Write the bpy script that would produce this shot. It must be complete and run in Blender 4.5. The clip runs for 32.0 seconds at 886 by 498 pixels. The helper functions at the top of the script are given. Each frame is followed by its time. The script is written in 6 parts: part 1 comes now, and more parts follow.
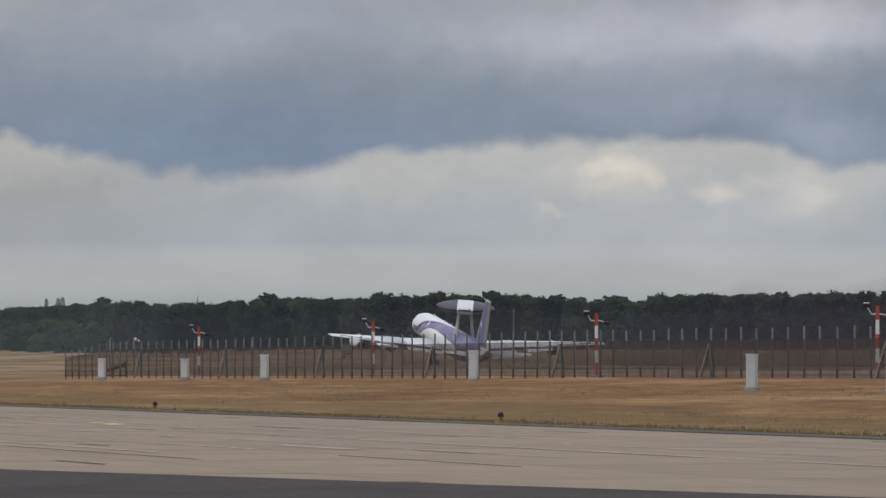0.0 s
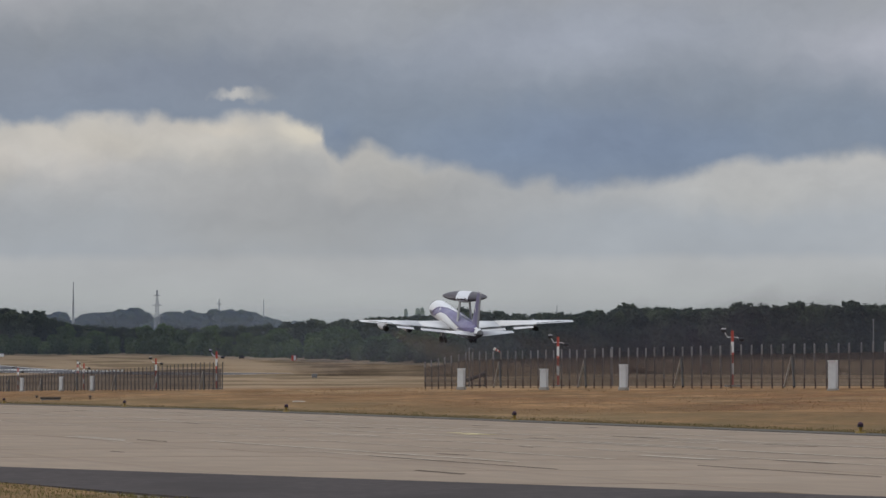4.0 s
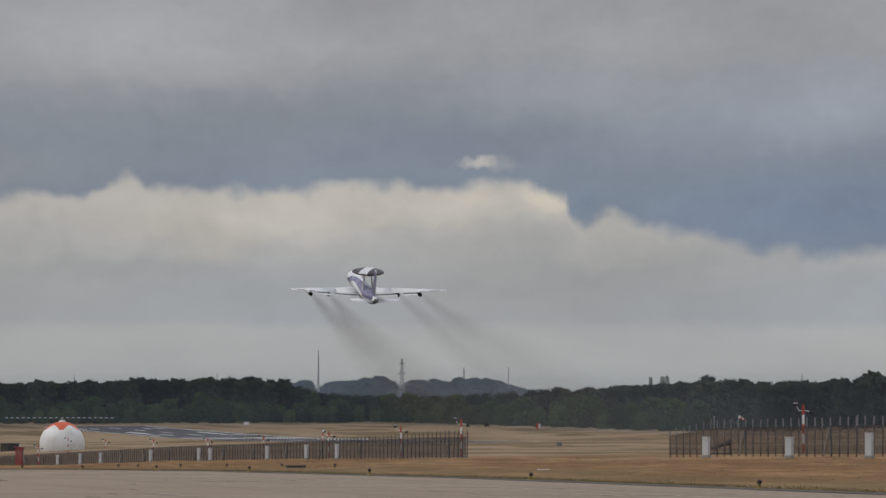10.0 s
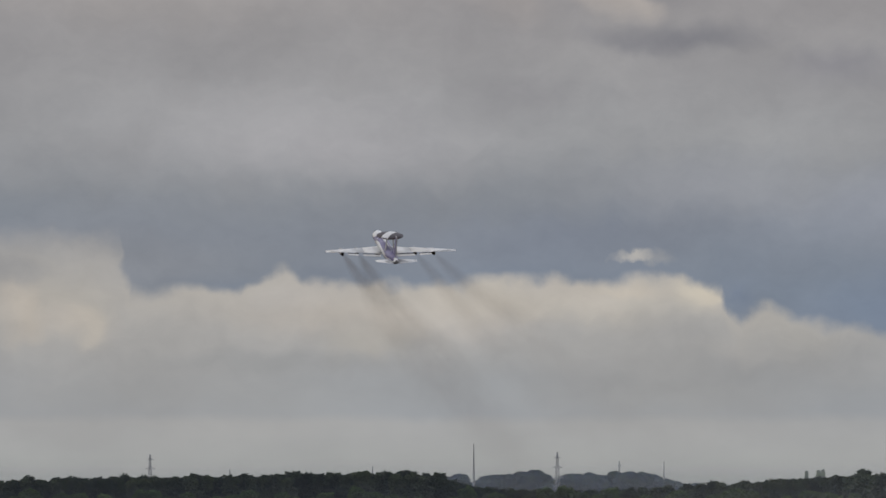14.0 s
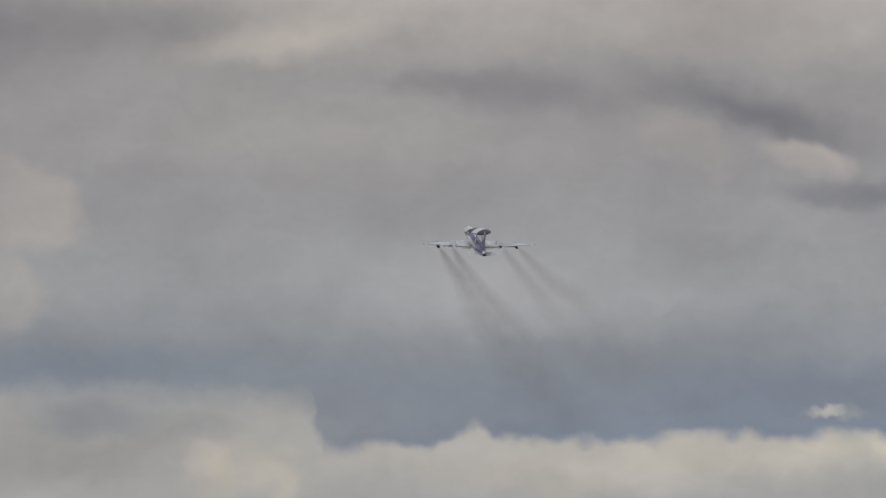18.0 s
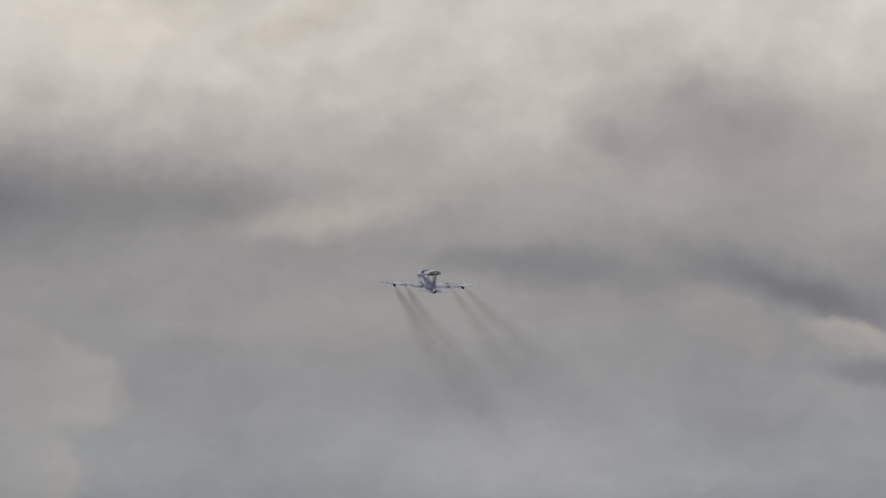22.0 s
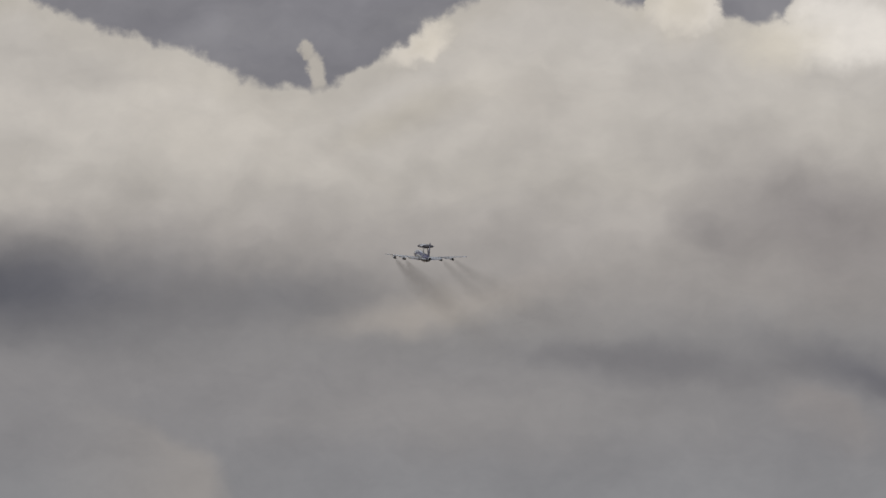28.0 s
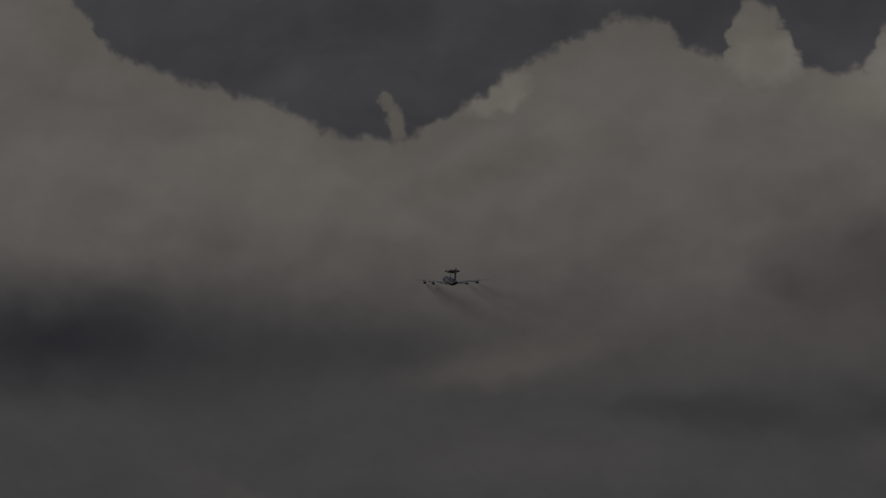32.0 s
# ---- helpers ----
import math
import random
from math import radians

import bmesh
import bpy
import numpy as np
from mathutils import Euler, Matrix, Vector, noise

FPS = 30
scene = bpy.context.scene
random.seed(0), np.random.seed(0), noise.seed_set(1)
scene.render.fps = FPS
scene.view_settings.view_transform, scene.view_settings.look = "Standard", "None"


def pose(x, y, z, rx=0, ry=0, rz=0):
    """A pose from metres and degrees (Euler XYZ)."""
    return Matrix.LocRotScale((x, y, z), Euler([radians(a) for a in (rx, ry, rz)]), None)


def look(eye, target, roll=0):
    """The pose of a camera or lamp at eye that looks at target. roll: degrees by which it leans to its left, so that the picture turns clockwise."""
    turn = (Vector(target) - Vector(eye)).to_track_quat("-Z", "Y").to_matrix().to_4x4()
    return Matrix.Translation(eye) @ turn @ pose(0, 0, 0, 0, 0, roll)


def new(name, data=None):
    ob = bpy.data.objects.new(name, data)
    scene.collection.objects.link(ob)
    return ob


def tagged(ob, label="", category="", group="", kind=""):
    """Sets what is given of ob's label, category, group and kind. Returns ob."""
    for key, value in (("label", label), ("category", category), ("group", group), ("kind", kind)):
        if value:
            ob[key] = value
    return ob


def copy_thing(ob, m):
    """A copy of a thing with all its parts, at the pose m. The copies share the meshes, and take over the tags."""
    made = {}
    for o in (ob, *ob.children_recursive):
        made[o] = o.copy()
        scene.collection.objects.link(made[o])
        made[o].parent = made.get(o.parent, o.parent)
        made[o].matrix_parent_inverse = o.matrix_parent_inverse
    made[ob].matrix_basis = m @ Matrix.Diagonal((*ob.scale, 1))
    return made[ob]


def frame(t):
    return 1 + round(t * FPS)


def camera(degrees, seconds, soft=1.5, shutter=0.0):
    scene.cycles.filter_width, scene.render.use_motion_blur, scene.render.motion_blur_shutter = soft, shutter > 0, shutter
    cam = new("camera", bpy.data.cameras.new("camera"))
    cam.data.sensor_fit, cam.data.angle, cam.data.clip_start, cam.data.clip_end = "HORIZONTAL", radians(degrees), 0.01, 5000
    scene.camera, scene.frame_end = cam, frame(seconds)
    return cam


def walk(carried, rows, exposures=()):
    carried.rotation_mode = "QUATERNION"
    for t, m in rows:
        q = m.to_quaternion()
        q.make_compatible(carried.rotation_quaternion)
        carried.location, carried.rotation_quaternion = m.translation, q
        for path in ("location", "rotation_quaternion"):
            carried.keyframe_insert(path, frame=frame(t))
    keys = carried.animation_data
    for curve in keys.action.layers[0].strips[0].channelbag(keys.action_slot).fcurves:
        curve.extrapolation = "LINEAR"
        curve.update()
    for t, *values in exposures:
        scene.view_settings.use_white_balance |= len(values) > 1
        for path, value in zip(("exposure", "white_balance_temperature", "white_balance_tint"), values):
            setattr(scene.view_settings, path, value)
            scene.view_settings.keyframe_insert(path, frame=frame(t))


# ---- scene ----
cam = camera(9.0, 32.0)


# Pan and tilt of the fixed camera: degrees to the right of the y axis and degrees up.
def aim(right, up):
    return pose(0, 0, 2.2, 90 + up, 0, -right)


walk(cam, [
    (0.0, aim(5.341, 1.127)), (0.5, aim(4.730, 1.172)), (1.0, aim(4.097, 1.210)), (1.5, aim(3.678, 1.228)), (2.0, aim(3.283, 1.228)),
    (2.5, aim(2.996, 1.228)), (3.0, aim(2.512, 1.226)), (3.5, aim(2.006, 1.226)), (5.5, aim(0.701, 1.243)), (6.0, aim(0.000, 1.306)),
    (6.5, aim(-0.352, 1.382)), (7.0, aim(-0.376, 1.451)), (7.5, aim(-0.408, 1.521)), (8.0, aim(-0.568, 1.609)), (8.5, aim(-0.831, 1.706)),
    (9.0, aim(-1.043, 1.791)), (9.5, aim(-0.934, 1.867)), (10.0, aim(-0.802, 1.922)), (10.5, aim(-0.956, 1.973)), (11.0, aim(-1.279, 2.028)),
    (11.5, aim(-1.716, 2.114)), (12.0, aim(-2.106, 2.224)), (12.5, aim(-2.395, 2.347)), (13.0, aim(-2.434, 2.540)), (13.5, aim(-2.286, 2.705)),
    (14.0, aim(-2.383, 2.876)), (14.5, aim(-2.589, 3.152)), (16.5, aim(-3.259, 3.923)), (17.0, aim(-3.450, 4.060)), (17.5, aim(-3.835, 4.269)),
    (18.0, aim(-4.343, 4.462)), (18.5, aim(-4.581, 4.636)), (19.0, aim(-4.415, 4.900)), (19.5, aim(-4.205, 5.194)), (20.0, aim(-4.303, 5.418)),
    (20.5, aim(-4.338, 5.605)), (21.0, aim(-4.373, 5.861)), (21.5, aim(-4.545, 6.091)), (22.0, aim(-4.765, 6.266)), (22.5, aim(-4.967, 6.446)),
    (23.0, aim(-5.118, 6.548)), (23.5, aim(-5.054, 6.626)), (24.0, aim(-4.805, 6.695)), (24.5, aim(-4.883, 6.732)), (26.5, aim(-5.369, 6.996)),
    (27.0, aim(-5.448, 7.091)), (27.5, aim(-5.602, 7.189)), (28.0, aim(-5.787, 7.244)), (28.5, aim(-5.959, 7.300)), (29.0, aim(-6.066, 7.347)),
    (29.5, aim(-6.146, 7.388)), (30.0, aim(-6.219, 7.425)), (30.5, aim(-6.291, 7.484)), (31.0, aim(-6.381, 7.565)), (31.5, aim(-6.496, 7.666)),
    (32.0, aim(-6.607, 7.765)),
], exposures=[(0.0, 0.10, 6350, 10), (3.5, 0.09, 6340, 10), (6.0, 0.05, 6330, 9), (9.0, -0.04, 6400, 9), (11.0, -0.06, 6520, 11), (14.0, -0.10, 6560, 11), (17.0, -0.12, 6520, 10), (19.0, -0.09, 6500, 10), (20.5, -0.09, 6500, 10), (22.0, -0.17, 6480, 10), (24.0, -0.29, 6480, 10), (26.5, -0.34, 6480, 10), (28.5, -0.44, 6480, 11), (30.3, -0.48, 6480, 11), (31.0, -0.93, 6480, 11), (31.5, -1.55, 6480, 11), (32.0, -2.70, 6480, 11)])


# ---- small tools ----
def lin(r, g, b):
    """Linear colour from 0-255 display values."""
    return tuple(((c / 255 + 0.055) / 1.055) ** 2.4 if c > 10 else c / 255 / 12.92 for c in (r, g, b)) + (1.0,)


class Graph:
    """Short way to wire shader nodes."""

    def __init__(self, tree):
        self.tree = tree
        tree.nodes.clear()

    def node(self, kind, **sets):
        n = self.tree.nodes.new(kind)
        for key, value in sets.items():
            if key == "op":
                n.operation = value
            elif key == "blend":
                n.blend_type = value
        return n

    def put(self, sock, value):
        if isinstance(value, bpy.types.NodeSocket):
            self.tree.links.new(value, sock)
        else:
            sock.default_value = value

    def math(self, op, a, b=0.0, c=0.0, clamp=False):
        n = self.node("ShaderNodeMath", op=op)
        n.use_clamp = clamp
        for s, v in zip(n.inputs, (a, b, c)):
            self.put(s, v)
        return n.outputs[0]

    def vmath(self, op, a, b=(0, 0, 0), scale=None):
        n = self.node("ShaderNodeVectorMath", op=op)
        self.put(n.inputs[0], a)
        self.put(n.inputs[1], b)
        if scale is not None:
            self.put(n.inputs["Scale"], scale)
        return n.outputs["Value"] if op in ("LENGTH", "DOT_PRODUCT", "DISTANCE") else n.outputs[0]

    def noise(self, vec, scale, detail=4.0, rough=0.55, colour=False):
        n = self.node("ShaderNodeTexNoise")
        self.put(n.inputs["Vector"], vec)
        n.inputs["Scale"].default_value = scale
        n.inputs["Detail"].default_value = detail
        n.inputs["Roughness"].default_value = rough
        return n.outputs["Color" if colour else "Fac"]

    def mix(self, fac, a, b, blend="MIX"):
        n = self.node("ShaderNodeMixRGB", blend=blend)
        self.put(n.inputs[0], fac)
        self.put(n.inputs[1], a)
        self.put(n.inputs[2], b)
        return n.outputs[0]

    def range(self, v, a, b, c=0.0, d=1.0, smooth=True):
        n = self.node("ShaderNodeMapRange")
        n.interpolation_type = "SMOOTHSTEP" if smooth else "LINEAR"
        for s, x in zip(n.inputs, (v, a, b, c, d)):
            self.put(s, x)
        return n.outputs[0]

    def ramp(self, v, stops):
        n = self.node("ShaderNodeValToRGB")
        self.put(n.inputs[0], v)
        el = n.color_ramp.elements
        while len(el) < len(stops):
            el.new(0.5)
        for e, (p, c) in zip(el, stops):
            e.position, e.color = p, c
        return n.outputs[0]

    def curve(self, v, points):
        n = self.node("ShaderNodeFloatCurve")
        self.put(n.inputs["Value"], v)
        c = n.mapping.curves[0]
        while len(c.points) < len(points):
            c.points.new(0.5, 0.5)
        for p, (x, y) in zip(c.points, points):
            p.location, p.handle_type = (x, y), "AUTO"
        n.mapping.update()
        return n.outputs[0]


# ---- sky: broken cloud layers over a grey horizon ----
def build_sky():
    world = bpy.data.worlds.new("sky")
    scene.world = world
    world.use_nodes = True
    g = Graph(world.node_tree)
    way = g.node("ShaderNodeTexCoord").outputs["Generated"]
    sep = g.node("ShaderNodeSeparateXYZ")
    g.put(sep.inputs[0], way)
    x, y, z = sep.outputs
    side = g.math("MULTIPLY", g.math("ARCTAN2", x, y), 57.2958)
    high = g.math("MULTIPLY", g.math("ARCSINE", z), 57.2958)
    flat = g.node("ShaderNodeCombineXYZ")
    g.put(flat.inputs[0], side)
    g.put(flat.inputs[1], high)
    flat = flat.outputs[0]
    # ragged edges: the plan of the clouds is bent by two sizes of noise
    mid = g.vmath("SUBTRACT", g.noise(flat, 1.9, 2.5, 0.5, True), (0.5, 0.5, 0.5))
    knob = g.vmath("SUBTRACT", g.noise(flat, 3.2, 2.0, 0.5, True), (0.5, 0.5, 0.5))
    curl = g.vmath("SUBTRACT", g.noise(flat, 7.5, 3.0, 0.55, True), (0.5, 0.5, 0.5))
    fine = g.vmath("SUBTRACT", g.noise(flat, 4.5, 5.0, 0.62, True), (0.5, 0.5, 0.5))
    bent = g.vmath("ADD", g.vmath("ADD", flat, g.vmath("SCALE", mid, scale=0.36)), g.vmath("SCALE", fine, scale=0.07))
    crisp = g.vmath("ADD", g.vmath("ADD", flat, g.vmath("SCALE", knob, scale=0.26)), g.vmath("SCALE", curl, scale=0.17))
    wisp = g.noise(g.vmath("MULTIPLY", bent, (0.6, 1.3, 1.0)), 1.1, 5.0, 0.52)
    ragged = g.vmath("ADD", bent, g.vmath("SCALE", curl, scale=0.06))

    def xy(v):
        s = g.node("ShaderNodeSeparateXYZ")
        g.put(s.inputs[0], v)
        return s.outputs[0], s.outputs[1]

    bu, bv = xy(bent)
    cu, cv = xy(crisp)
    unit = lambda u: g.math("MULTIPLY_ADD", u, 1 / 28, 0.5)
    edge = lambda pts: [((u + 14) / 28, v / 12) for u, v in pts]

    def patch(col, u, v, ru, rv, turn, colour, amount, vec=bent, inner=0.0):
        m = g.node("ShaderNodeMapping")
        m.vector_type = "TEXTURE"
        chain = g.node("ShaderNodeVectorMath", op="MULTIPLY_ADD")  # keeps the order of the patches
        g.put(chain.inputs[0], col)
        chain.inputs[1].default_value = (1e-9, 1e-9, 1e-9)
        g.put(chain.inputs[2], vec)
        g.put(m.inputs["Vector"], chain.outputs[0])
        m.inputs["Location"].default_value = (u, v, 0)
        m.inputs["Rotation"].default_value = (0, 0, radians(turn))
        m.inputs["Scale"].default_value = (ru, rv, 1)
        r = g.vmath("LENGTH", m.outputs[0])
        fac = g.math("MULTIPLY", g.range(r, 1.0, inner), amount)
        return g.mix(fac, col, lin(*colour))

    def lump(col, u, v, ru, rv, turn, colour, amount, vec=ragged, soft=0.5, fade=(-1.0, 0.6)):
        """A billow whose edge stands out on the side that turn points to, and which fades away behind."""
        m = g.node("ShaderNodeMapping")
        m.vector_type = "TEXTURE"
        g.put(m.inputs["Vector"], vec)
        m.inputs["Location"].default_value = (u, v, 0)
        m.inputs["Rotation"].default_value = (0, 0, radians(turn))
        m.inputs["Scale"].default_value = (ru, rv, 1)
        s = g.node("ShaderNodeSeparateXYZ")
        g.put(s.inputs[0], m.outputs[0])
        rim = g.range(g.vmath("LENGTH", m.outputs[0]), 1.0, 1.0 - soft)
        fac = g.math("MULTIPLY", g.math("MULTIPLY", rim, g.range(s.outputs[0], *fade)), amount)
        return g.mix(fac, col, lin(*colour))

    # light air below the cloud deck, from the horizon up
    layer = g.math("MULTIPLY_ADD", g.math("SUBTRACT", bv, high), 0.3, high)
    below = g.ramp(g.math("DIVIDE", layer, 4.0, clamp=True), [
        (0.0, lin(163, 165, 162)), (0.12, lin(167, 169, 166)), (0.275, lin(170, 171, 170)), (0.302, lin(160, 164, 167)), (0.39, lin(162, 166, 169)),
        (0.47, lin(174, 174, 172)), (0.60, lin(181, 178, 172)), (1.0, lin(178, 175, 168))])
    below = patch(below, -7.89, 2.55, 2.99, 0.75, 0, (163, 161, 156), 0.70)
    below = patch(below, -3.17, 2.26, 2.88, 0.46, 0, (172, 168, 161), 0.60)
    below = patch(below, 1.16, 2.05, 0.98, 0.52, 0, (190, 186, 176), 0.70)
    below = patch(below, 7.09, 1.82, 1.09, 0.46, 0, (192, 188, 179), 0.70)
    below = patch(below, 9.10, 1.65, 0.86, 0.46, 0, (195, 191, 182), 0.60)
    below = patch(below, 2.26, 1.36, 2.65, 0.49, 0, (166, 169, 170), 0.25)
    below = patch(below, 4.85, 1.77, 1.73, 0.35, 0, (180, 178, 172), 0.50)
    below = patch(below, 7.72, 1.36, 3.22, 0.63, 0, (184, 184, 182), 0.45)
    below = patch(below, -3.76, 2.29, 0.92, 0.40, 0, (190, 186, 181), 0.70)
    below = patch(below, -1.98, 2.17, 0.98, 0.40, 0, (190, 186, 181), 0.70)
    below = patch(below, -0.37, 2.29, 1.04, 0.35, 0, (192, 187, 176), 0.60)
    below = patch(below, 0.21, 2.40, 0.40, 0.29, 0, (206, 200, 184), 0.70)
    below = patch(below, -3.19, 1.94, 0.69, 0.29, 10, (194, 188, 175), 0.60)
    below = patch(below, -3.01, 1.51, 2.65, 0.46, 0, (160, 164, 167), 0.25)
    below = patch(below, 0.09, 1.37, 1.90, 0.40, 0, (164, 167, 166), 0.25)
    below = patch(below, 2.11, 1.66, 1.50, 0.35, 0, (172, 172, 170), 0.50)
    below = patch(below, -6.43, 2.37, 0.98, 0.63, 0, (188, 182, 170), 0.70)
    below = patch(below, -5.94, 2.03, 0.45, 0.36, 0, (199, 192, 180), 0.60)
    below = patch(below, 0.25, 2.40, 0.46, 0.23, 0, (200, 193, 181), 0.60)
    below = patch(below, -4.53, 1.40, 2.42, 0.35, 0, (158, 163, 165), 0.25)
    below = patch(below, -3.49, 2.20, 1.50, 0.29, 0, (184, 177, 166), 0.60)
    below = patch(below, -1.77, 2.32, 1.44, 0.29, 0, (186, 179, 166), 0.60)
    below = patch(below, -5.54, 1.65, 4.37, 1.09, 0, (158, 156, 152), 0.62)
    below = patch(below, -0.19, 1.65, 2.76, 0.92, 0, (159, 157, 153), 0.62)
    below = patch(below, -2.61, 2.20, 0.86, 0.22, -8, (196, 191, 183), 0.60)
    below = patch(below, -0.83, 2.34, 0.92, 0.20, 4, (197, 192, 182), 0.60)
    below = patch(below, -2.32, 1.51, 2.42, 0.32, 0, (158, 162, 164), 0.25)
    below = patch(below, 0.67, 1.83, 0.69, 0.17, -6, (190, 186, 179), 0.50)
    below = patch(below, 7.20, 1.94, 0.52, 0.18, -12, (208, 200, 184), 0.70)
    below = patch(below, 8.18, 1.68, 0.35, 0.16, 0, (200, 194, 182), 0.60)
    below = patch(below, 0.26, 2.46, 0.28, 0.15, 0, (214, 206, 188), 0.80)
    below = patch(below, -6.25, 2.15, 0.40, 0.25, 0, (194, 186, 175), 0.45)
    below = patch(below, -0.56, 2.46, 0.69, 0.13, -6, (202, 193, 178), 0.60)
    below = patch(below, -4.07, 1.74, 1.84, 0.17, 0, (150, 152, 152), 0.50)
    below = patch(below, -8.06, 2.43, 2.53, 0.63, 0, (150, 149, 147), 0.75)
    below = patch(below, -8.0, 2.35, 2.2, 0.55, 0, (157, 155, 152), 0.60)
    below = lump(below, -6.05, 2.05, 0.34, 0.30, 20, (203, 193, 176), 0.30, fade=(-1.0, 0.4))
    below = lump(below, -6.75, 2.20, 0.42, 0.42, 40, (190, 181, 168), 0.55)
    below = lump(below, 0.28, 2.42, 0.36, 0.15, 10, (212, 203, 184), 0.65)
    below = lump(below, -2.20, 2.20, 0.26, 0.55, 70, (196, 190, 180), 0.45)
    below = lump(below, -2.85, 2.12, 0.22, 0.40, 80, (194, 187, 177), 0.45)
    below = lump(below, -1.05, 2.36, 0.20, 0.60, 70, (198, 191, 180), 0.40)
    below = lump(below, 1.55, 2.06, 0.22, 0.55, 60, (188, 185, 180), 0.35)
    for u, v, ru, rv, turn, k in ((7.20, 1.97, 0.34, 0.12, -8, 0.75), (7.50, 1.84, 0.15, 0.10, -30, 0.75), (6.85, 1.95, 0.20, 0.08, 10, 0.6), (7.05, 1.80, 0.30, 0.10, 0, 0.4),
                                  (8.08, 1.70, 0.26, 0.13, 0, 0.5), (6.40, 1.52, 0.22, 0.09, -10, 0.4), (9.15, 1.66, 0.30, 0.15, 20, 0.5), (8.60, 1.80, 0.30, 0.10, 0, 0.35)):
        below = patch(below, u, v, ru * 1.25, rv * 1.25, turn, (208, 200, 187), k * 0.75, crisp)
    below = patch(below, 1.20, 1.75, 2.60, 0.95, 0, (146, 147, 147), 0.55)
    below = patch(below, -2.40, 1.75, 2.40, 0.60, 0, (154, 154, 153), 0.32)
    # the deck and the grey layers above it
    above = g.ramp(g.math("DIVIDE", bv, 12.0, clamp=True), [
        (0.0, lin(127, 137, 152)), (0.21, lin(127, 137, 150)), (0.255, lin(134, 141, 150)), (0.29, lin(140, 145, 150)), (0.335, lin(154, 157, 159)),
        (0.433, lin(152, 152, 153)), (0.49, lin(154, 153, 153)), (0.525, lin(156, 155, 154)), (0.567, lin(171, 168, 164)), (0.617, lin(188, 184, 178)),
        (0.667, lin(207, 203, 194)), (0.733, lin(215, 211, 202)), (1.0, lin(208, 204, 196))])
    # east
    above = patch(above, 3.12, 3.38, 3.22, 0.63, 5, (155, 161, 171), 0.85)
    above = patch(above, 6.86, 3.26, 2.65, 0.63, 0, (176, 178, 185), 0.90)
    above = patch(above, 8.99, 3.38, 1.73, 0.58, 0, (186, 187, 192), 0.90)
    above = patch(above, 3.24, 2.23, 2.65, 0.52, 0, (120, 135, 155), 0.85)
    above = patch(above, 9.16, 2.34, 1.38, 0.46, -20, (152, 159, 170), 0.60)
    above = patch(above, 7.72, 2.69, 2.07, 0.46, 0, (150, 156, 167), 0.70)
    above = patch(above, 3.26, 2.35, 1.96, 0.69, 0, (122, 133, 150), 0.75)
    above = patch(above, 0.38, 3.50, 1.90, 0.50, 0, (154, 158, 164), 0.60)
    # over the runway's end
    above = patch(above, -1.20, 2.95, 2.60, 0.50, 6, (127, 135, 148), 0.60)
    above = patch(above, -5.10, 2.80, 0.90, 0.42, 0, (132, 139, 149), 0.70)
    above = patch(above, -3.20, 3.75, 1.80, 0.45, -10, (157, 159, 162), 0.55)
    above = patch(above, -8.00, 3.28, 2.40, 0.36, 0, (122, 131, 140), 0.70)
    above = patch(above, -2.40, 3.35, 2.50, 0.40, 0, (132, 138, 145), 0.50)
    above = patch(above, 0.15, 5.02, 1.15, 0.22, 0, (126, 128, 134), 0.80)
    above = patch(above, 1.68, 4.73, 0.85, 0.30, 0, (136, 137, 143), 0.70)
    above = patch(above, -1.60, 4.45, 0.90, 0.26, 0, (146, 147, 150), 0.50)
    above = patch(above, -3.50, 4.00, 2.40, 0.55, 0, (170, 171, 174), 0.35)
    above = patch(above, -5.00, 2.80, 4.50, 0.70, 0, (134, 139, 146), 0.50)
    above = patch(above, -4.00, 4.05, 3.20, 0.85, 0, (177, 178, 180), 0.45)
    above = patch(above, -5.40, 5.55, 3.60, 0.60, 0, (174, 171, 167), 0.40)
    above = patch(above, 1.30, 2.95, 1.50, 0.55, 0, (128, 137, 149), 0.35)
    # pale heaps at the sides, dark bars sloping down between them
    above = lump(above, -9.35, 5.08, 1.55, 0.66, -16, (178, 173, 166), 0.65, soft=0.3, fade=(-0.5, 1.0))
    above = lump(above, -9.30, 4.10, 1.10, 0.55, -14, (174, 171, 166), 0.75, soft=0.3, fade=(-0.5, 1.0))
    above = patch(above, -1.10, 5.86, 2.00, 0.38, -17, (114, 115, 121), 0.80)
    above = patch(above, -3.70, 6.10, 2.20, 0.34, -4, (126, 126, 129), 0.70)
    above = lump(above, -1.90, 5.46, 0.42, 0.75, 70, (168, 163, 159), 0.50)
    above = lump(above, -0.62, 5.36, 0.28, 0.60, 78, (186, 180, 172), 0.65)
    above = patch(above, -0.50, 4.95, 0.75, 0.16, -8, (127, 129, 135), 0.55)
    above = patch(above, -10.50, 6.82, 4.70, 0.95, -1, (104, 106, 113), 0.95)
    above = patch(above, -7.40, 6.72, 1.50, 0.40, 6, (128, 129, 132), 0.55)
    above = patch(above, -5.90, 6.63, 1.60, 0.32, 10, (190, 184, 175), 0.75)
    above = patch(above, -5.00, 6.88, 1.20, 0.26, 12, (180, 175, 169), 0.50)
    # the great heap above
    above = patch(above, -1.90, 7.55, 2.40, 1.15, -15, (158, 154, 152), 0.85)
    above = patch(above, -3.05, 7.42, 0.62, 0.32, -40, (147, 144, 143), 0.45)
    above = patch(above, -6.60, 8.05, 0.80, 0.22, -30, (184, 180, 172), 0.40)
